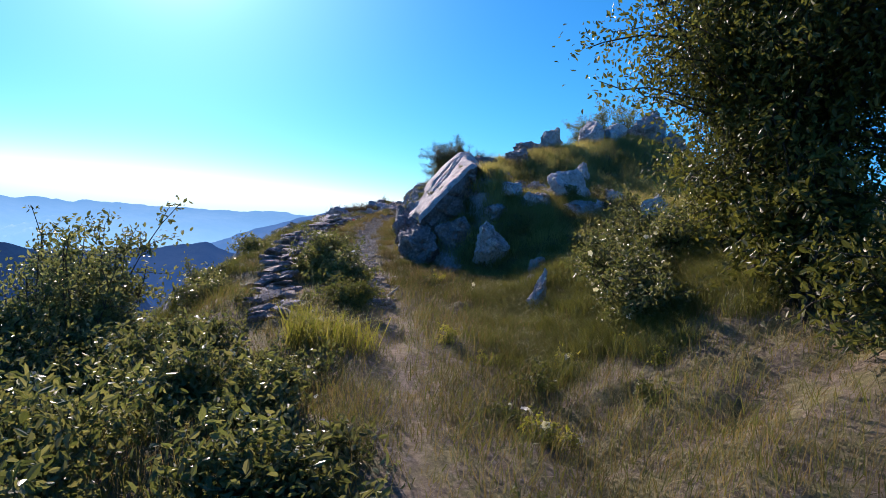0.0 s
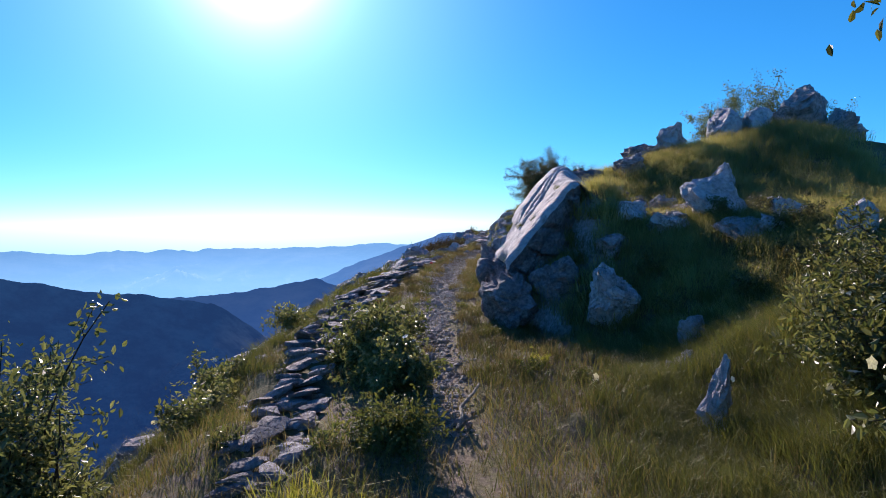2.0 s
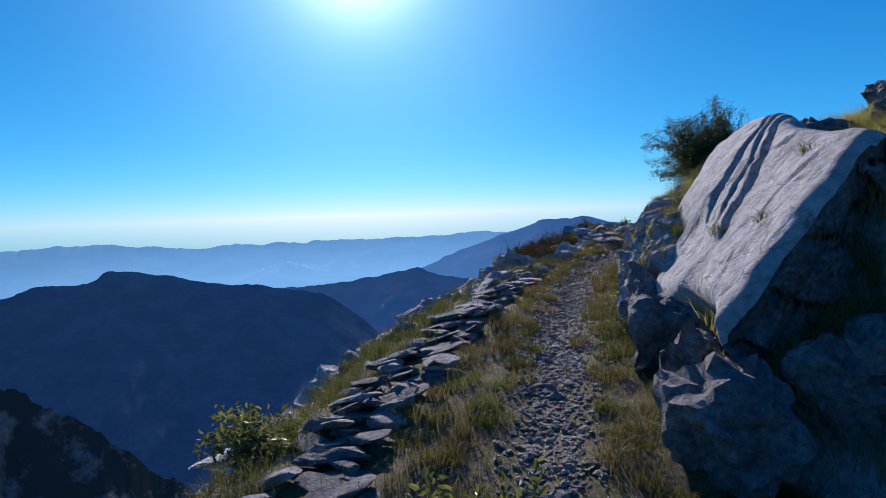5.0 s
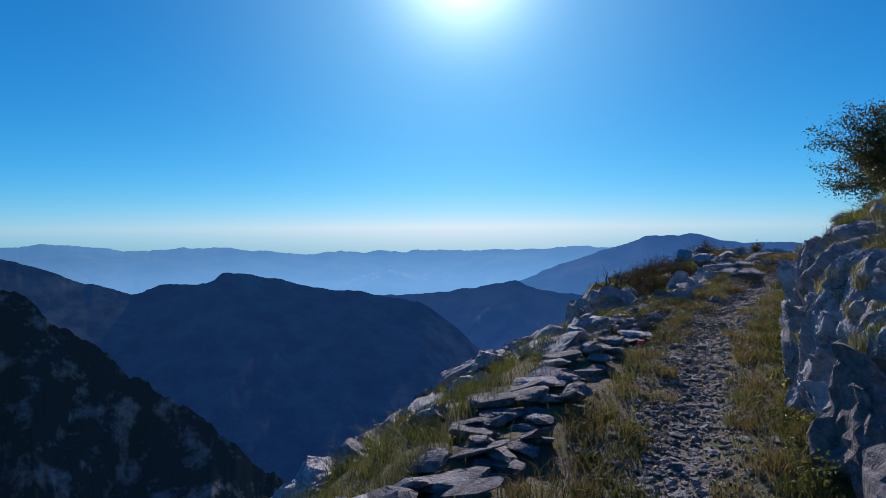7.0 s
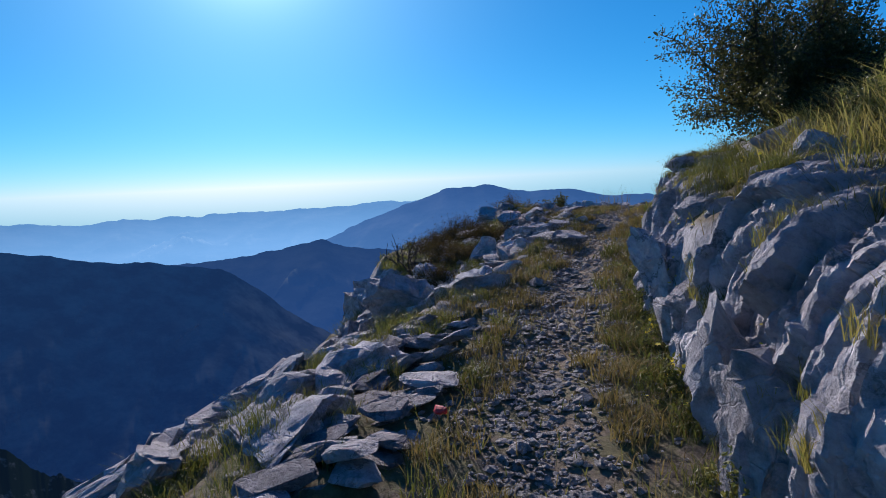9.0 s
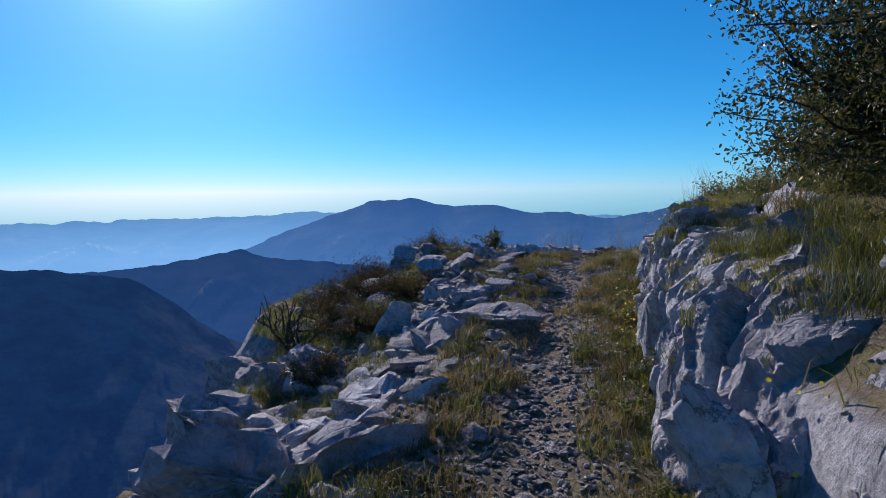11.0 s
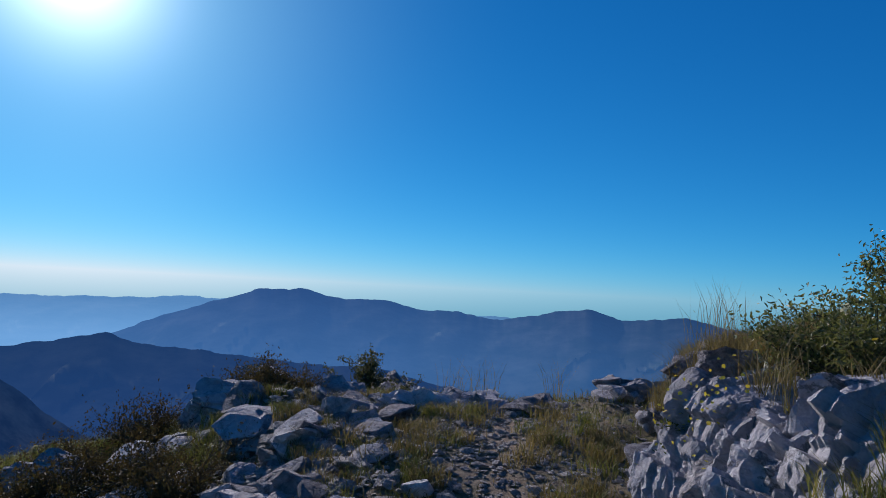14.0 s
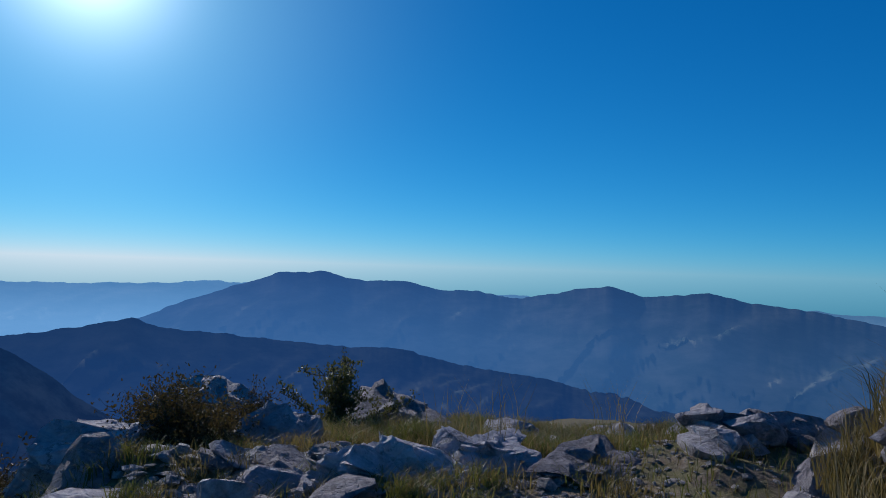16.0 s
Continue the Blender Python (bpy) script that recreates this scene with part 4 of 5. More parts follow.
def gravel(n, seed, size, where):
    g = np.random.default_rng(seed)
    v0 = np.array([(1, 0, 0), (-1, 0, 0), (0, 1, 0), (0, -1, 0), (0, 0, 1), (0, 0, -1), (0.7, 0.6, 0.4), (-0.6, 0.7, 0.45), (-0.65, -0.6, 0.4), (0.6, -0.7, 0.5)], float)
    hull = bmesh.new()
    for p in v0:
        hull.verts.new(p)
    bmesh.ops.convex_hull(hull, input=hull.verts[:])
    hull.verts.index_update()
    v = np.array([q.co[:] for q in hull.verts])
    f = np.array([[q.index for q in t.verts] for t in hull.faces])
    hull.free()
    c = where(g, n)
    n = len(c)
    s = size * g.lognormal(0, 0.45, n)
    a, t = g.uniform(0, 2 * math.pi, n), g.normal(0, 0.3, n)
    scale = np.stack([s, s * g.uniform(0.6, 1, n), s * g.uniform(0.25, 0.6, n)], 1)
    p = v[None] * scale[:, None] * g.uniform(0.8, 1.15, (n, len(v), 1))
    ca, sa, ct, st = np.cos(a)[:, None], np.sin(a)[:, None], np.cos(t)[:, None], np.sin(t)[:, None]
    y1, z1 = p[..., 1] * ct - p[..., 2] * st, p[..., 1] * st + p[..., 2] * ct
    x2, y2 = p[..., 0] * ca - y1 * sa, p[..., 0] * sa + y1 * ca
    V = np.stack([x2, y2, z1], -1) + c[:, None]
    F = f[None] + (np.arange(n) * len(v))[:, None, None]
    return mesh_np("gravel", V.reshape(-1, 3), F.reshape(-1, 3), GRAVEL)


def on_path(g, n):
    y = 7 + 16 * g.random(n) ** 0.8
    x = path_x(y) + g.normal(0, 1, n) * np.interp(y, [7, 10, 14, 17, 22], [0.08, 0.14, 0.22, 0.32, 0.55])
    return np.stack([x, y, hill(x, y) + 0.004], 1)


def on_rubble(g, n):
    y = g.uniform(16, 23, n)
    x = np.interp(y, [16.8, 18.5, 20.5, 22.6], [-2.8, -2.4, -1.98, -1.35]) + g.normal(0, 0.4, n)
    return np.stack([x, y, hill(x, y) + 0.01], 1)


tagged(new("path_gravel", gravel(12000, 120, 0.015, on_path)), "loose grey limestone gravel on the footpath", "gravel", kind="stuff")
tagged(new("rubble_gravel", gravel(5000, 121, 0.035, on_rubble)), "loose broken stones between the larger rubble", "gravel", kind="stuff")


# ---- shrubs and trees ----
def leaves(c, size, g, droop=0.3, wide=0.45):
    """Small bent leaves at the points c."""
    n = len(c)
    s = size * g.uniform(0.6, 1.3, n)
    d = g.normal(size=(n, 3))
    d[:, 2] -= droop
    d /= np.linalg.norm(d, axis=1)[:, None]
    e = np.cross(d, g.normal(size=(n, 3)))
    e /= np.linalg.norm(e, axis=1)[:, None] + 1e-9
    u = np.cross(d, e)
    L, Wd = d * s[:, None], e * (s * wide)[:, None]
    fold = u * (s * 0.12)[:, None]
    V = np.stack([c, c + L * 0.35 + Wd * 0.5 + fold, c + L * 0.75 + Wd * 0.38 + fold, c + L, c + L * 0.75 - Wd * 0.38 + fold, c + L * 0.35 - Wd * 0.5 + fold], 1)
    i = np.arange(n)[:, None] * 6
    return V.reshape(-1, 3), [i + np.array([[0, 1, 2, 3]]), i + np.array([[0, 3, 4, 5]])]


def tube(pts, r0, r1, sides=5):
    pts = np.asarray(pts, float)
    n = len(pts)
    d = np.gradient(pts, axis=0)
    d /= np.linalg.norm(d, axis=1)[:, None] + 1e-9
    ref = np.where(np.abs(d[:, 2:3]) > 0.9, np.array([[1.0, 0, 0]]), np.array([[0, 0, 1.0]]))
    a = np.cross(d, ref)
    a /= np.linalg.norm(a, axis=1)[:, None]
    b = np.cross(d, a)
    t = np.linspace(0, 2 * math.pi, sides, endpoint=False)
    r = np.linspace(r0, r1, n)
    V = pts[:, None] + r[:, None, None] * (np.cos(t)[None, :, None] * a[:, None] + np.sin(t)[None, :, None] * b[:, None])
    i = np.arange(n * sides).reshape(n, sides)
    j = np.roll(i, -1, 1)
    F = np.stack([i[:-1], j[:-1], j[1:], i[1:]], -1).reshape(-1, 4)
    return V.reshape(-1, 3), F


def stem_line(start, direction, length, g, wander=0.25, lift=0.1, n=7):
    p, d = [np.array(start, float)], np.array(direction, float)
    d /= np.linalg.norm(d)
    for _ in range(n - 1):
        d = d + g.normal(size=3) * wander
        d[2] += lift
        d /= np.linalg.norm(d)
        p.append(p[-1] + d * length / (n - 1))
    return np.array(p)


def join(parts):
    V, F, o = [], [], 0
    for v, f in parts:
        V.append(v)
        F.append(f + o)
        o += len(v)
    return np.concatenate(V), np.concatenate(F)


def shrub(name, place, height, radius, n_leaves, leaf, mat, seed, label, category, stems=9, twigs=6, r0=0.018, spread=None, flowers=0, flower_mat=None, trunk=None, droop=0.3, wood=None, inner=0.07, parts=("stem", "foliage")):
    """A plant of wandering stems with side twigs and leaves along the twigs."""
    g = np.random.default_rng(seed)
    thing = empty(name, place, label, category)
    tubes, tips = [], []
    if trunk:
        line = stem_line((0, 0, -0.15), trunk[1], trunk[0], g, 0.10, 0.05, 8)
        tubes.append(tube(line, trunk[2], trunk[2] * 0.6, 8))
        starts = [line[-1 - int(4 * g.random())] for _ in range(stems)]
        rest = height - trunk[0] * 0.8
    else:
        starts = [np.array((g.normal() * radius * 0.12, g.normal() * radius * 0.12, -0.06)) for _ in range(stems)]
        rest = height
    for s in starts:
        a, out = g.uniform(0, 2 * math.pi), g.uniform(0.1, 1.0)
        d = np.array((math.cos(a) * out * radius, math.sin(a) * out * radius, rest * g.uniform(0.45, 1.0)))
        line = stem_line(s, d, np.linalg.norm(d) * g.uniform(0.8, 1.05), g, 0.14, 0.02, 8)
        tubes.append(tube(line, r0, r0 * 0.3, 5))
        tips.append(line[3:])
        for _ in range(twigs):
            k = g.integers(2, 7)
            dd = g.normal(size=3) * 0.8 + d / (np.linalg.norm(d) + 1e-6) * 0.5 + np.array((line[k][0], line[k][1], 0)) / (radius + 1e-6) * 0.5
            tw = stem_line(line[k], dd, radius * g.uniform(0.3, 0.7), g, 0.25, 0.05, 6)
            tubes.append(tube(tw, r0 * 0.4, r0 * 0.12, 4))
            tips.append(tw[1:])
    V, F = join(tubes)
    child(parts[0], mesh_np(parts[0], V, F, wood or BARK, True), thing)
    P = np.concatenate(tips)
    c = P[g.integers(len(P), size=n_leaves)] + g.normal(size=(n_leaves, 3)) * radius * inner
    c[:, 2] = np.maximum(c[:, 2], 0.02)
    V, F = leaves(c, leaf, g, droop)
    child(parts[1], mesh_np(parts[1], V, F, mat), thing)
    if flowers:
        top = P[g.integers(len(P), size=flowers)] + g.normal(size=(flowers, 3)) * radius * 0.2
        V, F = flower_heads(top, 0.014 if flower_mat else 0.028, g)
        child("blossom", mesh_np("blossom", V, F, flower_mat or WHITE_FLOWER), thing)
    return thing


def flower_heads(c, size, g):
    n = len(c)
    s = size * g.uniform(0.7, 1.3, n)
    V, F = [], []
    up = g.normal(size=(n, 3)) * 0.7 + (0, -0.5, 0.8)
    up /= np.linalg.norm(up, axis=1)[:, None]
    a = np.cross(up, g.normal(size=(n, 3)))
    a /= np.linalg.norm(a, axis=1)[:, None]
    b = np.cross(up, a)
    for k in range(5):
        t = k * 2 * math.pi / 5
        d = a * math.cos(t) + b * math.sin(t)
        e = -a * math.sin(t) + b * math.cos(t)
        V.append(np.stack([c, c + (d * 0.6 + e * 0.42) * s[:, None] + up * (0.15 * s)[:, None], c + d * s[:, None] + up * (0.1 * s)[:, None], c + (d * 0.6 - e * 0.42) * s[:, None] + up * (0.15 * s)[:, None]], 1).reshape(-1, 3))
    i = np.arange(5 * n)[:, None] * 4
    return np.concatenate(V), [i + np.array([[0, 1, 2, 3]])]


def grounded(x, y, dz=0.0):
    return (x, y, ground_z(x, y) + dz)


# the dark tree beside the start of the path
shrub("broadleaf_tree", grounded(2.75, 5.3), 3.8, 1.75, 66000, 0.05, TREE_LEAF, 900, "dense dark-green broadleaf tree shading the path", "tree", 26, 14, 0.03, trunk=(1.2, (-0.15, 0, 1), 0.11), inner=0.07, parts=("trunk", "crown"))
shrub("broadleaf_tree", grounded(3.4, 4.0), 4.0, 1.7, 20000, 0.065, TREE_LEAF, 901, "dense dark-green broadleaf tree shading the path", "tree", 20, 12, 0.03, trunk=(1.0, (0, 0, 1), 0.10), inner=0.07, parts=("trunk", "crown"))
shrub("hazel_shrub", grounded(2.6, 4.5), 1.6, 0.8, 6000, 0.07, TREE_LEAF, 902, "dark-green leafy shrub under the tree", "shrub", 14, 8)
shrub("wild_rose", grounded(1.95, 6.5), 0.75, 0.55, 7000, 0.045, BRAMBLE, 903, "wild rose bush with white blossoms on the bank", "shrub", 16, 9, 0.01, flowers=50, inner=0.07)
shrub("wild_rose", grounded(2.5, 7.4), 0.85, 0.65, 7000, 0.045, BRAMBLE, 904, "wild rose bush with white blossoms on the bank", "shrub", 14, 8, 0.01, flowers=30, inner=0.07)
shrub("hazel_shrub", grounded(3.1, 6.3), 2.1, 0.95, 9000, 0.065, TREE_LEAF, 906, "dark-green leafy shrub beside the tree", "shrub", 16, 9, inner=0.08)
shrub("hazel_shrub", grounded(2.7, 3.3), 1.3, 0.8, 7000, 0.06, TREE_LEAF, 907, "dark-green leafy shrub under the tree", "shrub", 14, 9, inner=0.08)
shrub("wild_rose", grounded(1.75, 5.4), 0.7, 0.55, 5000, 0.045, BRAMBLE, 905, "low wild rose bush with white blossoms", "shrub", 12, 8, 0.01, flowers=16, inner=0.07)
# shrubs on the drop beside the start
for i, (x, y, h, r) in enumerate(((-3.25, 6.25, 2.3, 0.62), (-3.75, 5.9, 2.2, 0.6), (-3.1, 5.5, 1.75, 0.6), (-4.0, 6.8, 2.1, 0.6), (-3.4, 4.6, 1.5, 0.7))):
    z = ground_z(x, y)
    top = (1.5, 1.4, 1.0, 1.15, 0.6)[i]
    shrub("young_ash_shrub", (x, y, z), top - z, r, 5200, 0.055, BRAMBLE if i == 4 else leaf_material("pale_shrub_leaves", [(0.08, 0.10, 0.045), (0.15, 0.175, 0.085), (0.22, 0.235, 0.13)], 0.4, 0.42) if i == 0 else bpy.data.materials["pale_shrub_leaves"], 910 + i, "pale green upright shrub on the steep slope", "shrub", 11, 10, 0.012, inner=0.07, wood=BARK)
# brambles between the path and the drop
for i, (x, y, h, r, n, fl) in enumerate(((-0.75, 2.5, 0.4, 0.45, 3600, 0), (-1.3, 2.2, 0.5, 0.6, 5000, 8), (-1.9, 2.8, 0.55, 0.6, 5000, 14), (-1.5, 3.5, 0.45, 0.5, 4200, 6), (-2.4, 3.6, 0.6, 0.6, 5000, 18), (-2.2, 4.5, 0.5, 0.5, 4200, 14), (-0.95, 3.5, 0.35, 0.35, 2600, 4), (-0.7, 1.7, 0.35, 0.4, 3000, 0), (-1.6, 1.4, 0.5, 0.6, 4000, 4),
                                         (-1.42, 8.35, 0.62, 0.55, 8500, 40), (-1.2, 7.75, 0.45, 0.42, 5000, 20), (-1.6, 9.0, 0.45, 0.42, 4600, 12), (-0.5, 2.3, 0.3, 0.36, 2800, 2), (-0.62, 3.0, 0.3, 0.32, 2400, 2), (-1.1, 4.4, 0.3, 0.35, 2400, 3), (-2.6, 5.6, 0.4, 0.45, 3200, 10), (-2.9, 7.6, 0.35, 0.45, 3200, 12), (-3.2, 8.6, 0.3, 0.4, 2600, 6), (-3.1, 10.2, 0.3, 0.4, 2600, 4), (-2.0, 5.2, 0.35, 0.4, 2600, 6))):
    shrub("bramble", grounded(x, y), h, r, n, 0.05, BRAMBLE, 930 + i, "low tangled bramble with a few white flowers" if fl else "low tangled dark-green bramble beside the path", "shrub", 12, 8, 0.006, flowers=fl, inner=0.07)
shrub("fennel_clump", grounded(-0.98, 6.7), 0.36, 0.4, 5000, 0.035, GREEN_GRASS, 950, "soft feathery green clump beside the path", "plant", 14, 10, 0.004, inner=0.07)
# weeds in the grass
gw = np.random.default_rng(71)
for i in range(34):
    y = gw.uniform(1.2, 8.6)
    x = float(path_x(y)) + (gw.uniform(0.4, 2.0) if i % 3 else gw.uniform(-1.6, -0.45))
    shrub("weed", grounded(x, y), gw.uniform(0.14, 0.34), gw.uniform(0.1, 0.2), 260, 0.035, (BRAMBLE, GREEN_GRASS, LIME_GRASS)[i % 3], 1100 + i, "small leafy green weed among the grass", "plant", 5, 4, 0.003, flowers=3 if i % 4 == 0 else 0, inner=0.1)
# leafy clumps along the foot of the rock face
for i in range(30):
    y = 12.3 + 8.0 * (i + gw.random()) / 30
    x = float(foot_x(y)) - gw.uniform(0.06, 0.24)
    shrub("yellow_flowered_weed", grounded(x, y), gw.uniform(0.14, 0.28), gw.uniform(0.1, 0.17), 340, 0.026, (GREEN_GRASS, BRAMBLE)[i % 2], 1200 + i, "green weed with small yellow flowers under the rocks", "plant", 6, 5, 0.003, flowers=int(gw.integers(2, 9)), flower_mat=YELLOW_FLOWER, inner=0.1)
shrub("yellow_flowered_weed", grounded(0.17, 20.52), 0.28, 0.15, 500, 0.024, GREEN_GRASS, 1240, "green weed covered with small yellow flowers", "plant", 7, 5, 0.003, flowers=60, flower_mat=YELLOW_FLOWER, inner=0.1)
for i in range(12):
    x, y = gw.uniform(0.9, 3.4), gw.uniform(8.8, 11.2)
    shrub("hillside_shrub", grounded(x, y), gw.uniform(0.25, 0.5), gw.uniform(0.2, 0.35), 1500, 0.032, (BRAMBLE, OAK_LEAF)[i % 2], 1250 + i, "small dense green shrub on the steep hillside", "shrub", 9, 6, 0.005, inner=0.08)
# low shrubs on the bank above the rock face
for i in range(20):
    y = 14.2 + 6.0 * (i + gw.random()) / 20
    x = float(foot_x(y)) + gw.uniform(0.65, 1.7)
    shrub("bank_shrub", grounded(x, y), gw.uniform(0.18, 0.34), gw.uniform(0.2, 0.34), 2200, 0.022, (OAK_LEAF, BRAMBLE, HEATH)[i % 3], 1300 + i, "low dark green shrub on the bank above the rocks", "shrub", 10, 6, 0.004, flowers=6 if i % 3 == 1 else 0, flower_mat=YELLOW_FLOWER, inner=0.09)
# hilltop shrubs
for i, (x, y, h, r) in enumerate(((3.3, 15.8, 0.85, 0.5), (3.9, 15.9, 1.15, 0.6), (4.5, 15.8, 1.2, 0.65), (5.3, 15.6, 1.0, 0.6))):
    shrub("hilltop_shrub", grounded(x, y, 0.1), h, r, 2600, 0.035, BRAMBLE, 960 + i, "thin-leaved shrub on the hilltop skyline", "shrub", 8, 6, 0.008, inner=0.07)
# the small oak above the rock face
shrub("holm_oak", (0.15, 16.8, ground_z(0.15, 16.8) - 0.1), 1.1, 0.95, 60000, 0.025, OAK_LEAF, 970, "small dark holm oak leaning over the rock face", "tree", 20, 9, 0.02, trunk=(0.45, (-0.3, -0.1, 1), 0.07), inner=0.045, parts=("trunk", "crown"))
shrub("oak_shrub", grounded(0.75, 17.7), 1.0, 0.6, 14000, 0.028, OAK_LEAF, 971, "round dark oak shrub on the hilltop", "shrub", 14, 9, 0.012, inner=0.07)
shrub("wild_rose", grounded(0.85, 20.3), 0.36, 0.5, 7000, 0.028, BRAMBLE, 972, "wild rose with a few white blossoms on the bank", "shrub", 12, 8, 0.008, flowers=16, inner=0.07)
shrub("wild_rose", grounded(1.5, 20.6), 0.6, 0.5, 5000, 0.03, BRAMBLE, 973, "wild rose with a few white blossoms on the bank", "shrub", 10, 8, 0.008, flowers=8, inner=0.07)
# heath on the left shoulder
for i, (x, y, z, h, r, n) in enumerate(((-2.5, 21.35, 0.82, 0.5, 0.48, 7000), (-2.9, 21.75, 0.8, 0.42, 0.4, 4500), (-2.15, 23.35, 1.05, 0.45, 0.42, 9000), (-3.1, 22.9, 0.8, 0.4, 0.5, 4500), (-2.6, 24.2, 0.75, 0.4, 0.5, 4000), (-2.1, 24.6, 0.75, 0.5, 0.4, 3500), (-3.15, 20.7, 0.8, 0.32, 0.42, 5000), (-3.4, 21.5, 0.8, 0.34, 0.42, 5000), (-2.75, 20.3, 0.8, 0.3, 0.36, 4500), (-3.5, 22.4, 0.7, 0.3, 0.4, 4500), (-3.0, 19.2, 0.7, 0.26, 0.32, 3500))):
    shrub("heath_bush", (x, y, min(max(z, ground_z(x, y)), ground_z(x, y) + 0.08)), h, r, n, 0.024, HEATH, 980 + i, "low rounded brown-green heath bush among rocks", "shrub", 22, 10, 0.006, inner=0.07, droop=-0.6)
shrub("juniper", grounded(-1.35, 24.6), 0.85, 0.3, 4500, 0.03, OAK_LEAF, 990, "dark upright juniper below the crest", "shrub", 12, 8, 0.008, inner=0.07, droop=-0.8)


def dead_shrub(place, seed, h):
    g = np.random.default_rng(seed)
    tubes = []
    for _ in range(5):
        a = g.uniform(0, 2 * math.pi)
        line = stem_line((0, 0, -0.05), (math.cos(a) * 0.5, math.sin(a) * 0.5, 1), h * g.uniform(0.6, 1), g, 0.22, 0.03, 8)
        tubes.append(tube(line, 0.018, 0.005, 5))
        for _ in range(5):
            k = g.integers(2, 7)
            tubes.append(tube(stem_line(line[k], g.normal(size=3) + (0, 0, 0.4), h * g.uniform(0.2, 0.45), g, 0.25, 0.05, 6), 0.007, 0.002, 4))
    V, F = join(tubes)
    ob = tagged(new("dead_shrub", mesh_np("dead_shrub", V, F, BARK, True)), "bare dead shrub with dark twigs on the edge", "shrub")
    ob.location = place
    return ob


dead_shrub(grounded(-3.45, 20.2), 21, 0.75)
dead_shrub(grounded(-3.7, 20.7), 22, 0.55)

# tufts
def spots(n, seed, x0, x1, y0, y1, keep=None):
    return scatter(n, x0, x1, y0, y1, seed, keep or (lambda x, y: np.ones_like(x)))


tufts("lime_grass_tuft", [grounded(-0.95, 5.5), grounded(-1.15, 5.25), grounded(-0.75, 5.2), grounded(-1.2, 5.75)], 210, 0.38, 0.21, 0.004, 0.8, LIME_GRASS, 31, "bright lime-green grass tuft beside the path", 0.9)
def lifted(p, dz):
    return p + (0, 0, dz)


tufts("bank_tufts", lifted(spots(420, 41, -0.8, 2.6, 12.4, 19.3, lambda x, y: np.where((x > foot_x(y) + 0.34), 0.8, 0)), 0.03), 190, 0.15, 0.15, 0.0018, 1.0, GREEN_GRASS, 42, "dark green grass tufts on the rocky bank")
tufts("cliff_edge_tufts", lifted(spots(160, 75, -0.8, 1.2, 12.6, 18.9, lambda x, y: np.where((x > foot_x(y) + 0.25) & (x < foot_x(y) + 0.6), 1, 0)), 0.14), 130, 0.11, 0.11, 0.0018, 1.0, GREEN_GRASS, 76, "yellow-green grass hanging over the rock edge")
tufts("dry_bank_tufts", spots(160, 43, -0.6, 2.6, 9.6, 22.5, lambda x, y: np.where(x > foot_x(y) + 0.3, 0.7, 0)), 110, 0.30, 0.12, 0.003, 0.6, DRY_GRASS, 44, "brown dry grass tufts on the rocky bank")
tufts("hillside_tufts", spots(700, 55, 0.3, 5.2, 8.6, 16.5, lambda x, y: np.where((x > foot_x(y) + 0.1) & (vnoise(np.stack([x * 1.8, y * 1.8, 0 * x], 1), 66) < 0.1), 0.8, 0)), 80, 0.24, 0.18, 0.0032, 0.8, BANK_GRASS, 56, "thick dry grass tufts on the hillside")
tufts("bank_face_tufts", spots(2200, 57, -0.3, 5.0, 8.6, 16.2, lambda x, y: np.where((x > foot_x(y) + 0.02) & (vnoise(np.stack([x * 1.8, y * 1.8, 0 * x], 1), 66) > -0.45), 0.9, 0)), 85, 0.22, 0.17, 0.003, 0.9, BANK_GRASS, 58, "lighter green grass hanging on the steep bank")
tufts("start_bank_tufts", spots(1500, 59, 0.7, 4.2, 5.0, 9.2, lambda x, y: np.clip((x - path_x(y) - 0.9) / 0.8, 0, 1)), 110, 0.2, 0.16, 0.0022, 1.0, GREEN_GRASS, 60, "dull green grass tussocks covering the bank")
tufts("start_green_tufts", spots(600, 67, 0.4, 4.2, 4.5, 11.0, lambda x, y: np.clip((x - path_x(y) - 0.5) / 0.8, 0, 1)), 120, 0.22, 0.14, 0.0024, 1.0, GREEN_GRASS, 68, "long green grass tussocks on the bank")
tufts("slope_dry_tufts", spots(900, 145, -5.0, -2.2, 7, 24, lambda x, y: np.where((x < left_x(y) + 0.05) & (x > brink_x(y) - 0.2), 0.7, 0.0)), 80, 0.14, 0.13, 0.002, 1.0, GREEN_GRASS, 146, "short green grass on the strip above the drop")
tufts("slope_tufts", spots(600, 45, -5.2, -2.3, 7, 25.5, lambda x, y: np.where(x < left_x(y) - 0.2, 0.6, 0.0)), 110, 0.16, 0.12, 0.0024, 0.9, GREEN_GRASS, 46, "grass tufts between the rocks of the steep slope")
tufts("green_verge_tufts", spots(800, 63, -2.6, 0.2, 8, 22.5, lambda x, y: np.clip((np.abs(x - path_x(y)) - 0.16) / 0.2, 0, 1) * off_stones(x, y) * np.where((x < foot_x(y)) & (x > left_x(y) - 0.1), 0.55, 0)), 80, 0.10, 0.1, 0.003, 0.9, GREEN_GRASS, 64, "low green grass tussocks beside the stony path")
tufts("verge_tufts", spots(900, 47, -2.6, 0.2, 8, 22.5, lambda x, y: np.clip((np.abs(x - path_x(y)) - 0.1) / 0.2, 0, 1) * off_stones(x, y) * np.where((x < foot_x(y)) & (x > left_x(y) - 0.1), 0.6, 0)), 85, 0.11, 0.11, 0.003, 0.9, DRY_GRASS, 48, "low dry grass tufts beside the stony path")
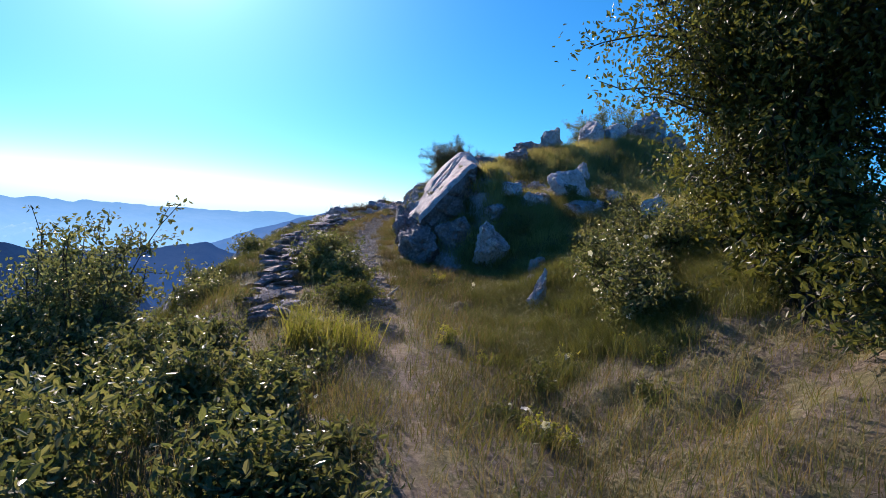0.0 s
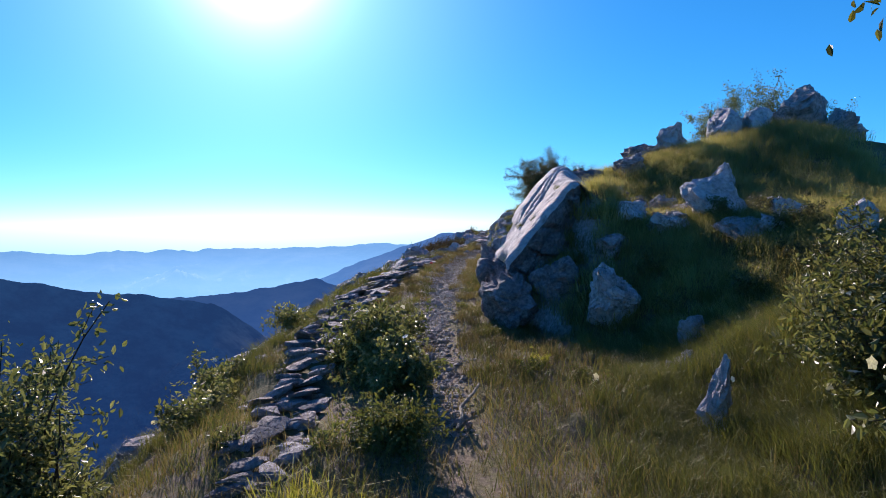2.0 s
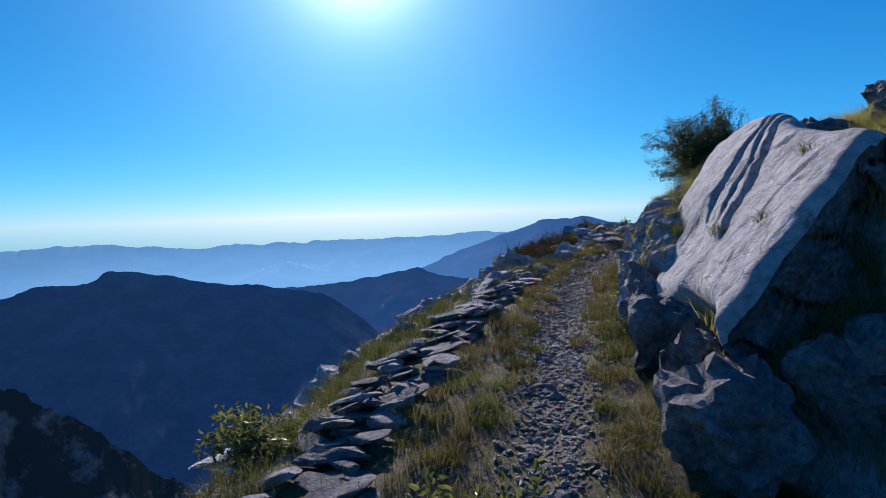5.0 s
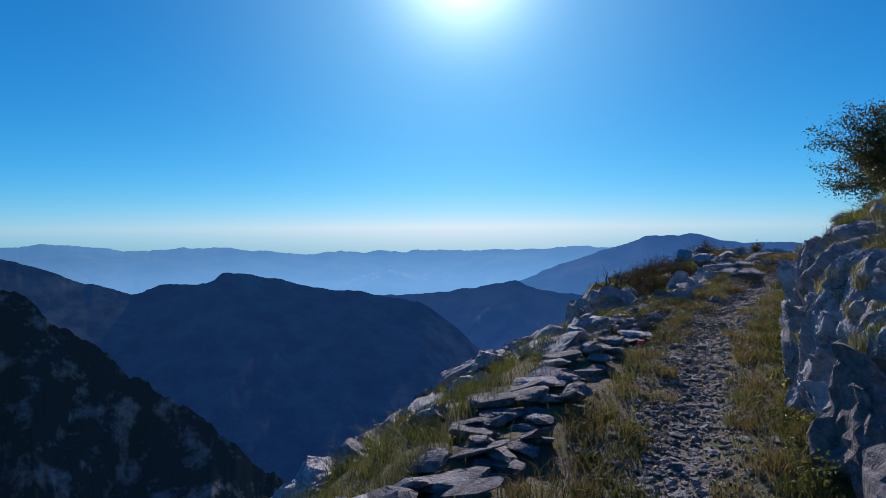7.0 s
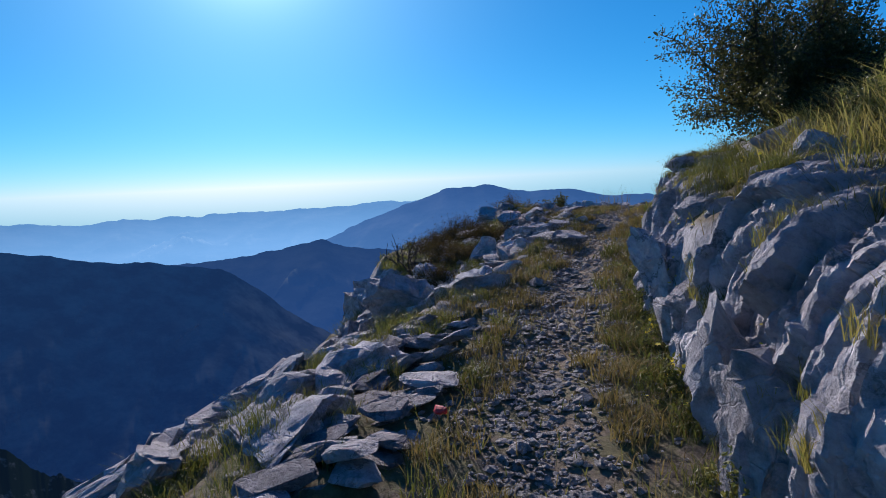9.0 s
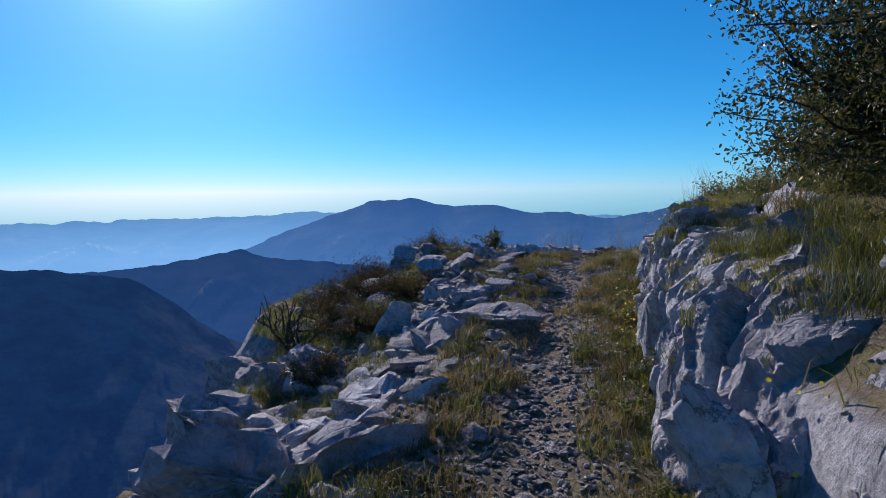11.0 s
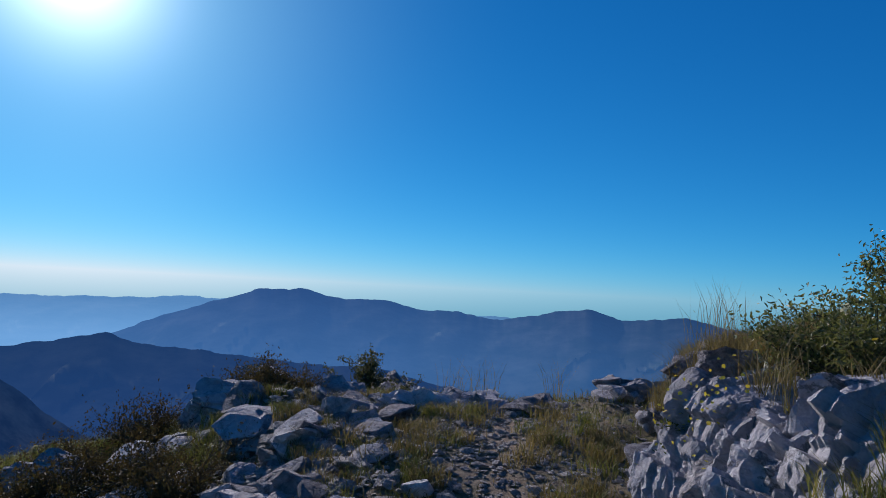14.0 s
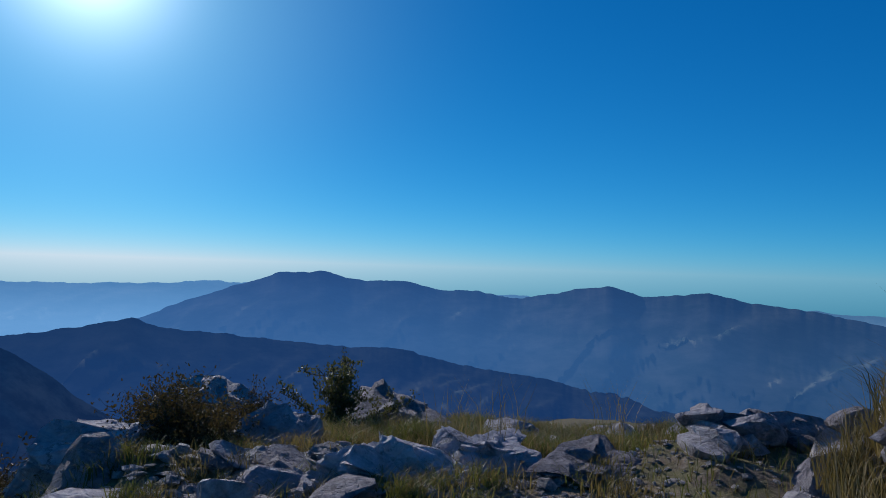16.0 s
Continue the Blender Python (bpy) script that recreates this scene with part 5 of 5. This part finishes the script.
tufts("face_foot_tufts", spots(300, 49, -1.4, 0.6, 9.5, 20.5, lambda x, y: np.where(np.abs(x - foot_x(y) + 0.08) < 0.16, 1.0, 0)), 130, 0.12, 0.1, 0.002, 1.0, GREEN_GRASS, 50, "long grass along the foot of the rock face")
tufts("slab_tufts", [(-0.25, 11.75, 1.62), (-0.05, 11.15, 1.72), (0.1, 12.4, 2.05), (0.3, 11.6, 2.15)], 260, 0.14, 0.08, 0.003, 0.9, GREEN_GRASS, 52, "small green tufts growing in the slab's cracks")
tufts("bank_end_tufts", lifted(spots(70, 155, 0.55, 1.3, 20.6, 21.7), 0.16), 110, 0.2, 0.1, 0.002, 0.7, DRY_GRASS, 156, "brown dry grass on the end of the bank")
tufts("crest_tufts", spots(420, 165, -2.6, 2.2, 23.0, 28.5), 100, 0.15, 0.14, 0.0028, 0.9, DRY_GRASS, 166, "short brown grass tufts beyond the crest")
tufts("crest_green_tufts", spots(260, 167, -2.6, 2.2, 23.0, 28.5), 100, 0.16, 0.13, 0.0028, 0.9, GREEN_GRASS, 168, "green grass tufts beyond the crest")
tufts("crest_plumes", [grounded(-0.45, 22.9), grounded(-0.3, 23.0), grounded(-0.6, 23.0), grounded(0.3, 22.9), grounded(0.45, 20.2), grounded(0.6, 20.5), grounded(0.35, 19.9), grounded(0.8, 20.8), grounded(0.7, 21.2, 0.25), grounded(0.9, 21.3, 0.25), grounded(0.75, 21.0, 0.2)], 26, 0.45, 0.12, 0.002, 0.4, DRY_GRASS, 54, "tall pale dry grass stalks on the crest", 0.3)


def face_growth():
    g = np.random.default_rng(83)
    rows, cols = FACE.shape[:2]
    for mat, n, seed, name, label in ((OLIVE_GRASS, 90, 84, "ledge_tufts", "yellow-green grass growing on ledges of the rock face"), (GREEN_GRASS, 120, 86, "crevice_tufts", "green grass growing in crevices of the rock face")):
        i = (rows * np.clip(g.beta(2.2, 1.3, 4 * n), 0.2, 0.93)).astype(int)
        j = g.integers(8, cols - 8, 4 * n)
        p = FACE[i, j]
        ok = (vnoise(p * 2.3, seed) > 0.05) & (p[:, 1] < 19.2)
        tufts(name, p[ok][:n] + (0.03, 0, -0.01), 90, 0.09, 0.07, 0.0016, 1.1, mat, seed, label)


face_growth()


def yellow_flowers():
    g = np.random.default_rng(61)
    c = []
    for _ in range(46):
        y = g.uniform(12.2, 20.5)
        x = float(foot_x(y)) + g.uniform(-0.15, 0.5)
        z = ground_z(x, y) + 0.12
        c.append(np.array((x, y, z)) + g.normal(size=(int(g.integers(3, 9)), 3)) * (0.07, 0.07, 0.06))
    for p in ((-0.55, 18.95, 1.35), (-0.1, 19.95, 1.85), (0.1, 20.05, 1.95), grounded(0.16, 20.5, 0.12), grounded(0.2, 20.6, 0.2)):
        c.append(np.array(p) + g.normal(size=(30, 3)) * (0.06, 0.06, 0.08))
    V, F = flower_heads(np.concatenate(c), 0.009, g)
    tagged(new("yellow_flowers", mesh_np("yellow_flowers", V, F, YELLOW_FLOWER)), "small yellow flowers along the rock face", "flowers", kind="stuff")


yellow_flowers()


def stick(points, r, label):
    V, F = tube(points, r, r * 0.6, 7)
    return tagged(new("stick", mesh_np("stick", V, F, DEADWOOD, True)), label, "stick")


stick([grounded(-0.57, 7.02, 0.05), grounded(-0.56, 7.2, 0.06), grounded(-0.6, 7.4, 0.06), grounded(-0.52, 7.65, 0.07), grounded(-0.5, 7.85, 0.06)], 0.017, "bleached crooked stick lying on the path")
stick([grounded(-0.66, 7.0, 0.04), grounded(-0.62, 7.12, 0.05), grounded(-0.63, 7.3, 0.05)], 0.012, "short bleached stick lying on the path")


def crest_wall():
    g = np.random.default_rng(131)
    thing = empty("low_dry_wall", (0, 0, 0), "short run of piled grey stones on the crest", "stone wall")
    shapes = [rock_mesh("stone", (g.uniform(0.16, 0.32), g.uniform(0.14, 0.24), g.uniform(0.1, 0.16)), 660 + i, (LIMESTONE, DARK_STONE)[i % 2], 3, 12, 0.03, box=0.55) for i in range(10)]
    for i in range(60):
        f = g.random()
        x, y = 0.55 + 1.6 * f + g.normal() * 0.04, 22.5 + 0.9 * f + g.normal() * 0.12
        ob = child("stone", shapes[g.integers(10)], thing)
        ob.matrix_world = pose(x, y, ground_z(x, y) - 0.04 + 0.09 * (i % 3) * g.uniform(0.6, 1), *g.uniform(-15, 15, 2), g.uniform(0, 360))


crest_wall()
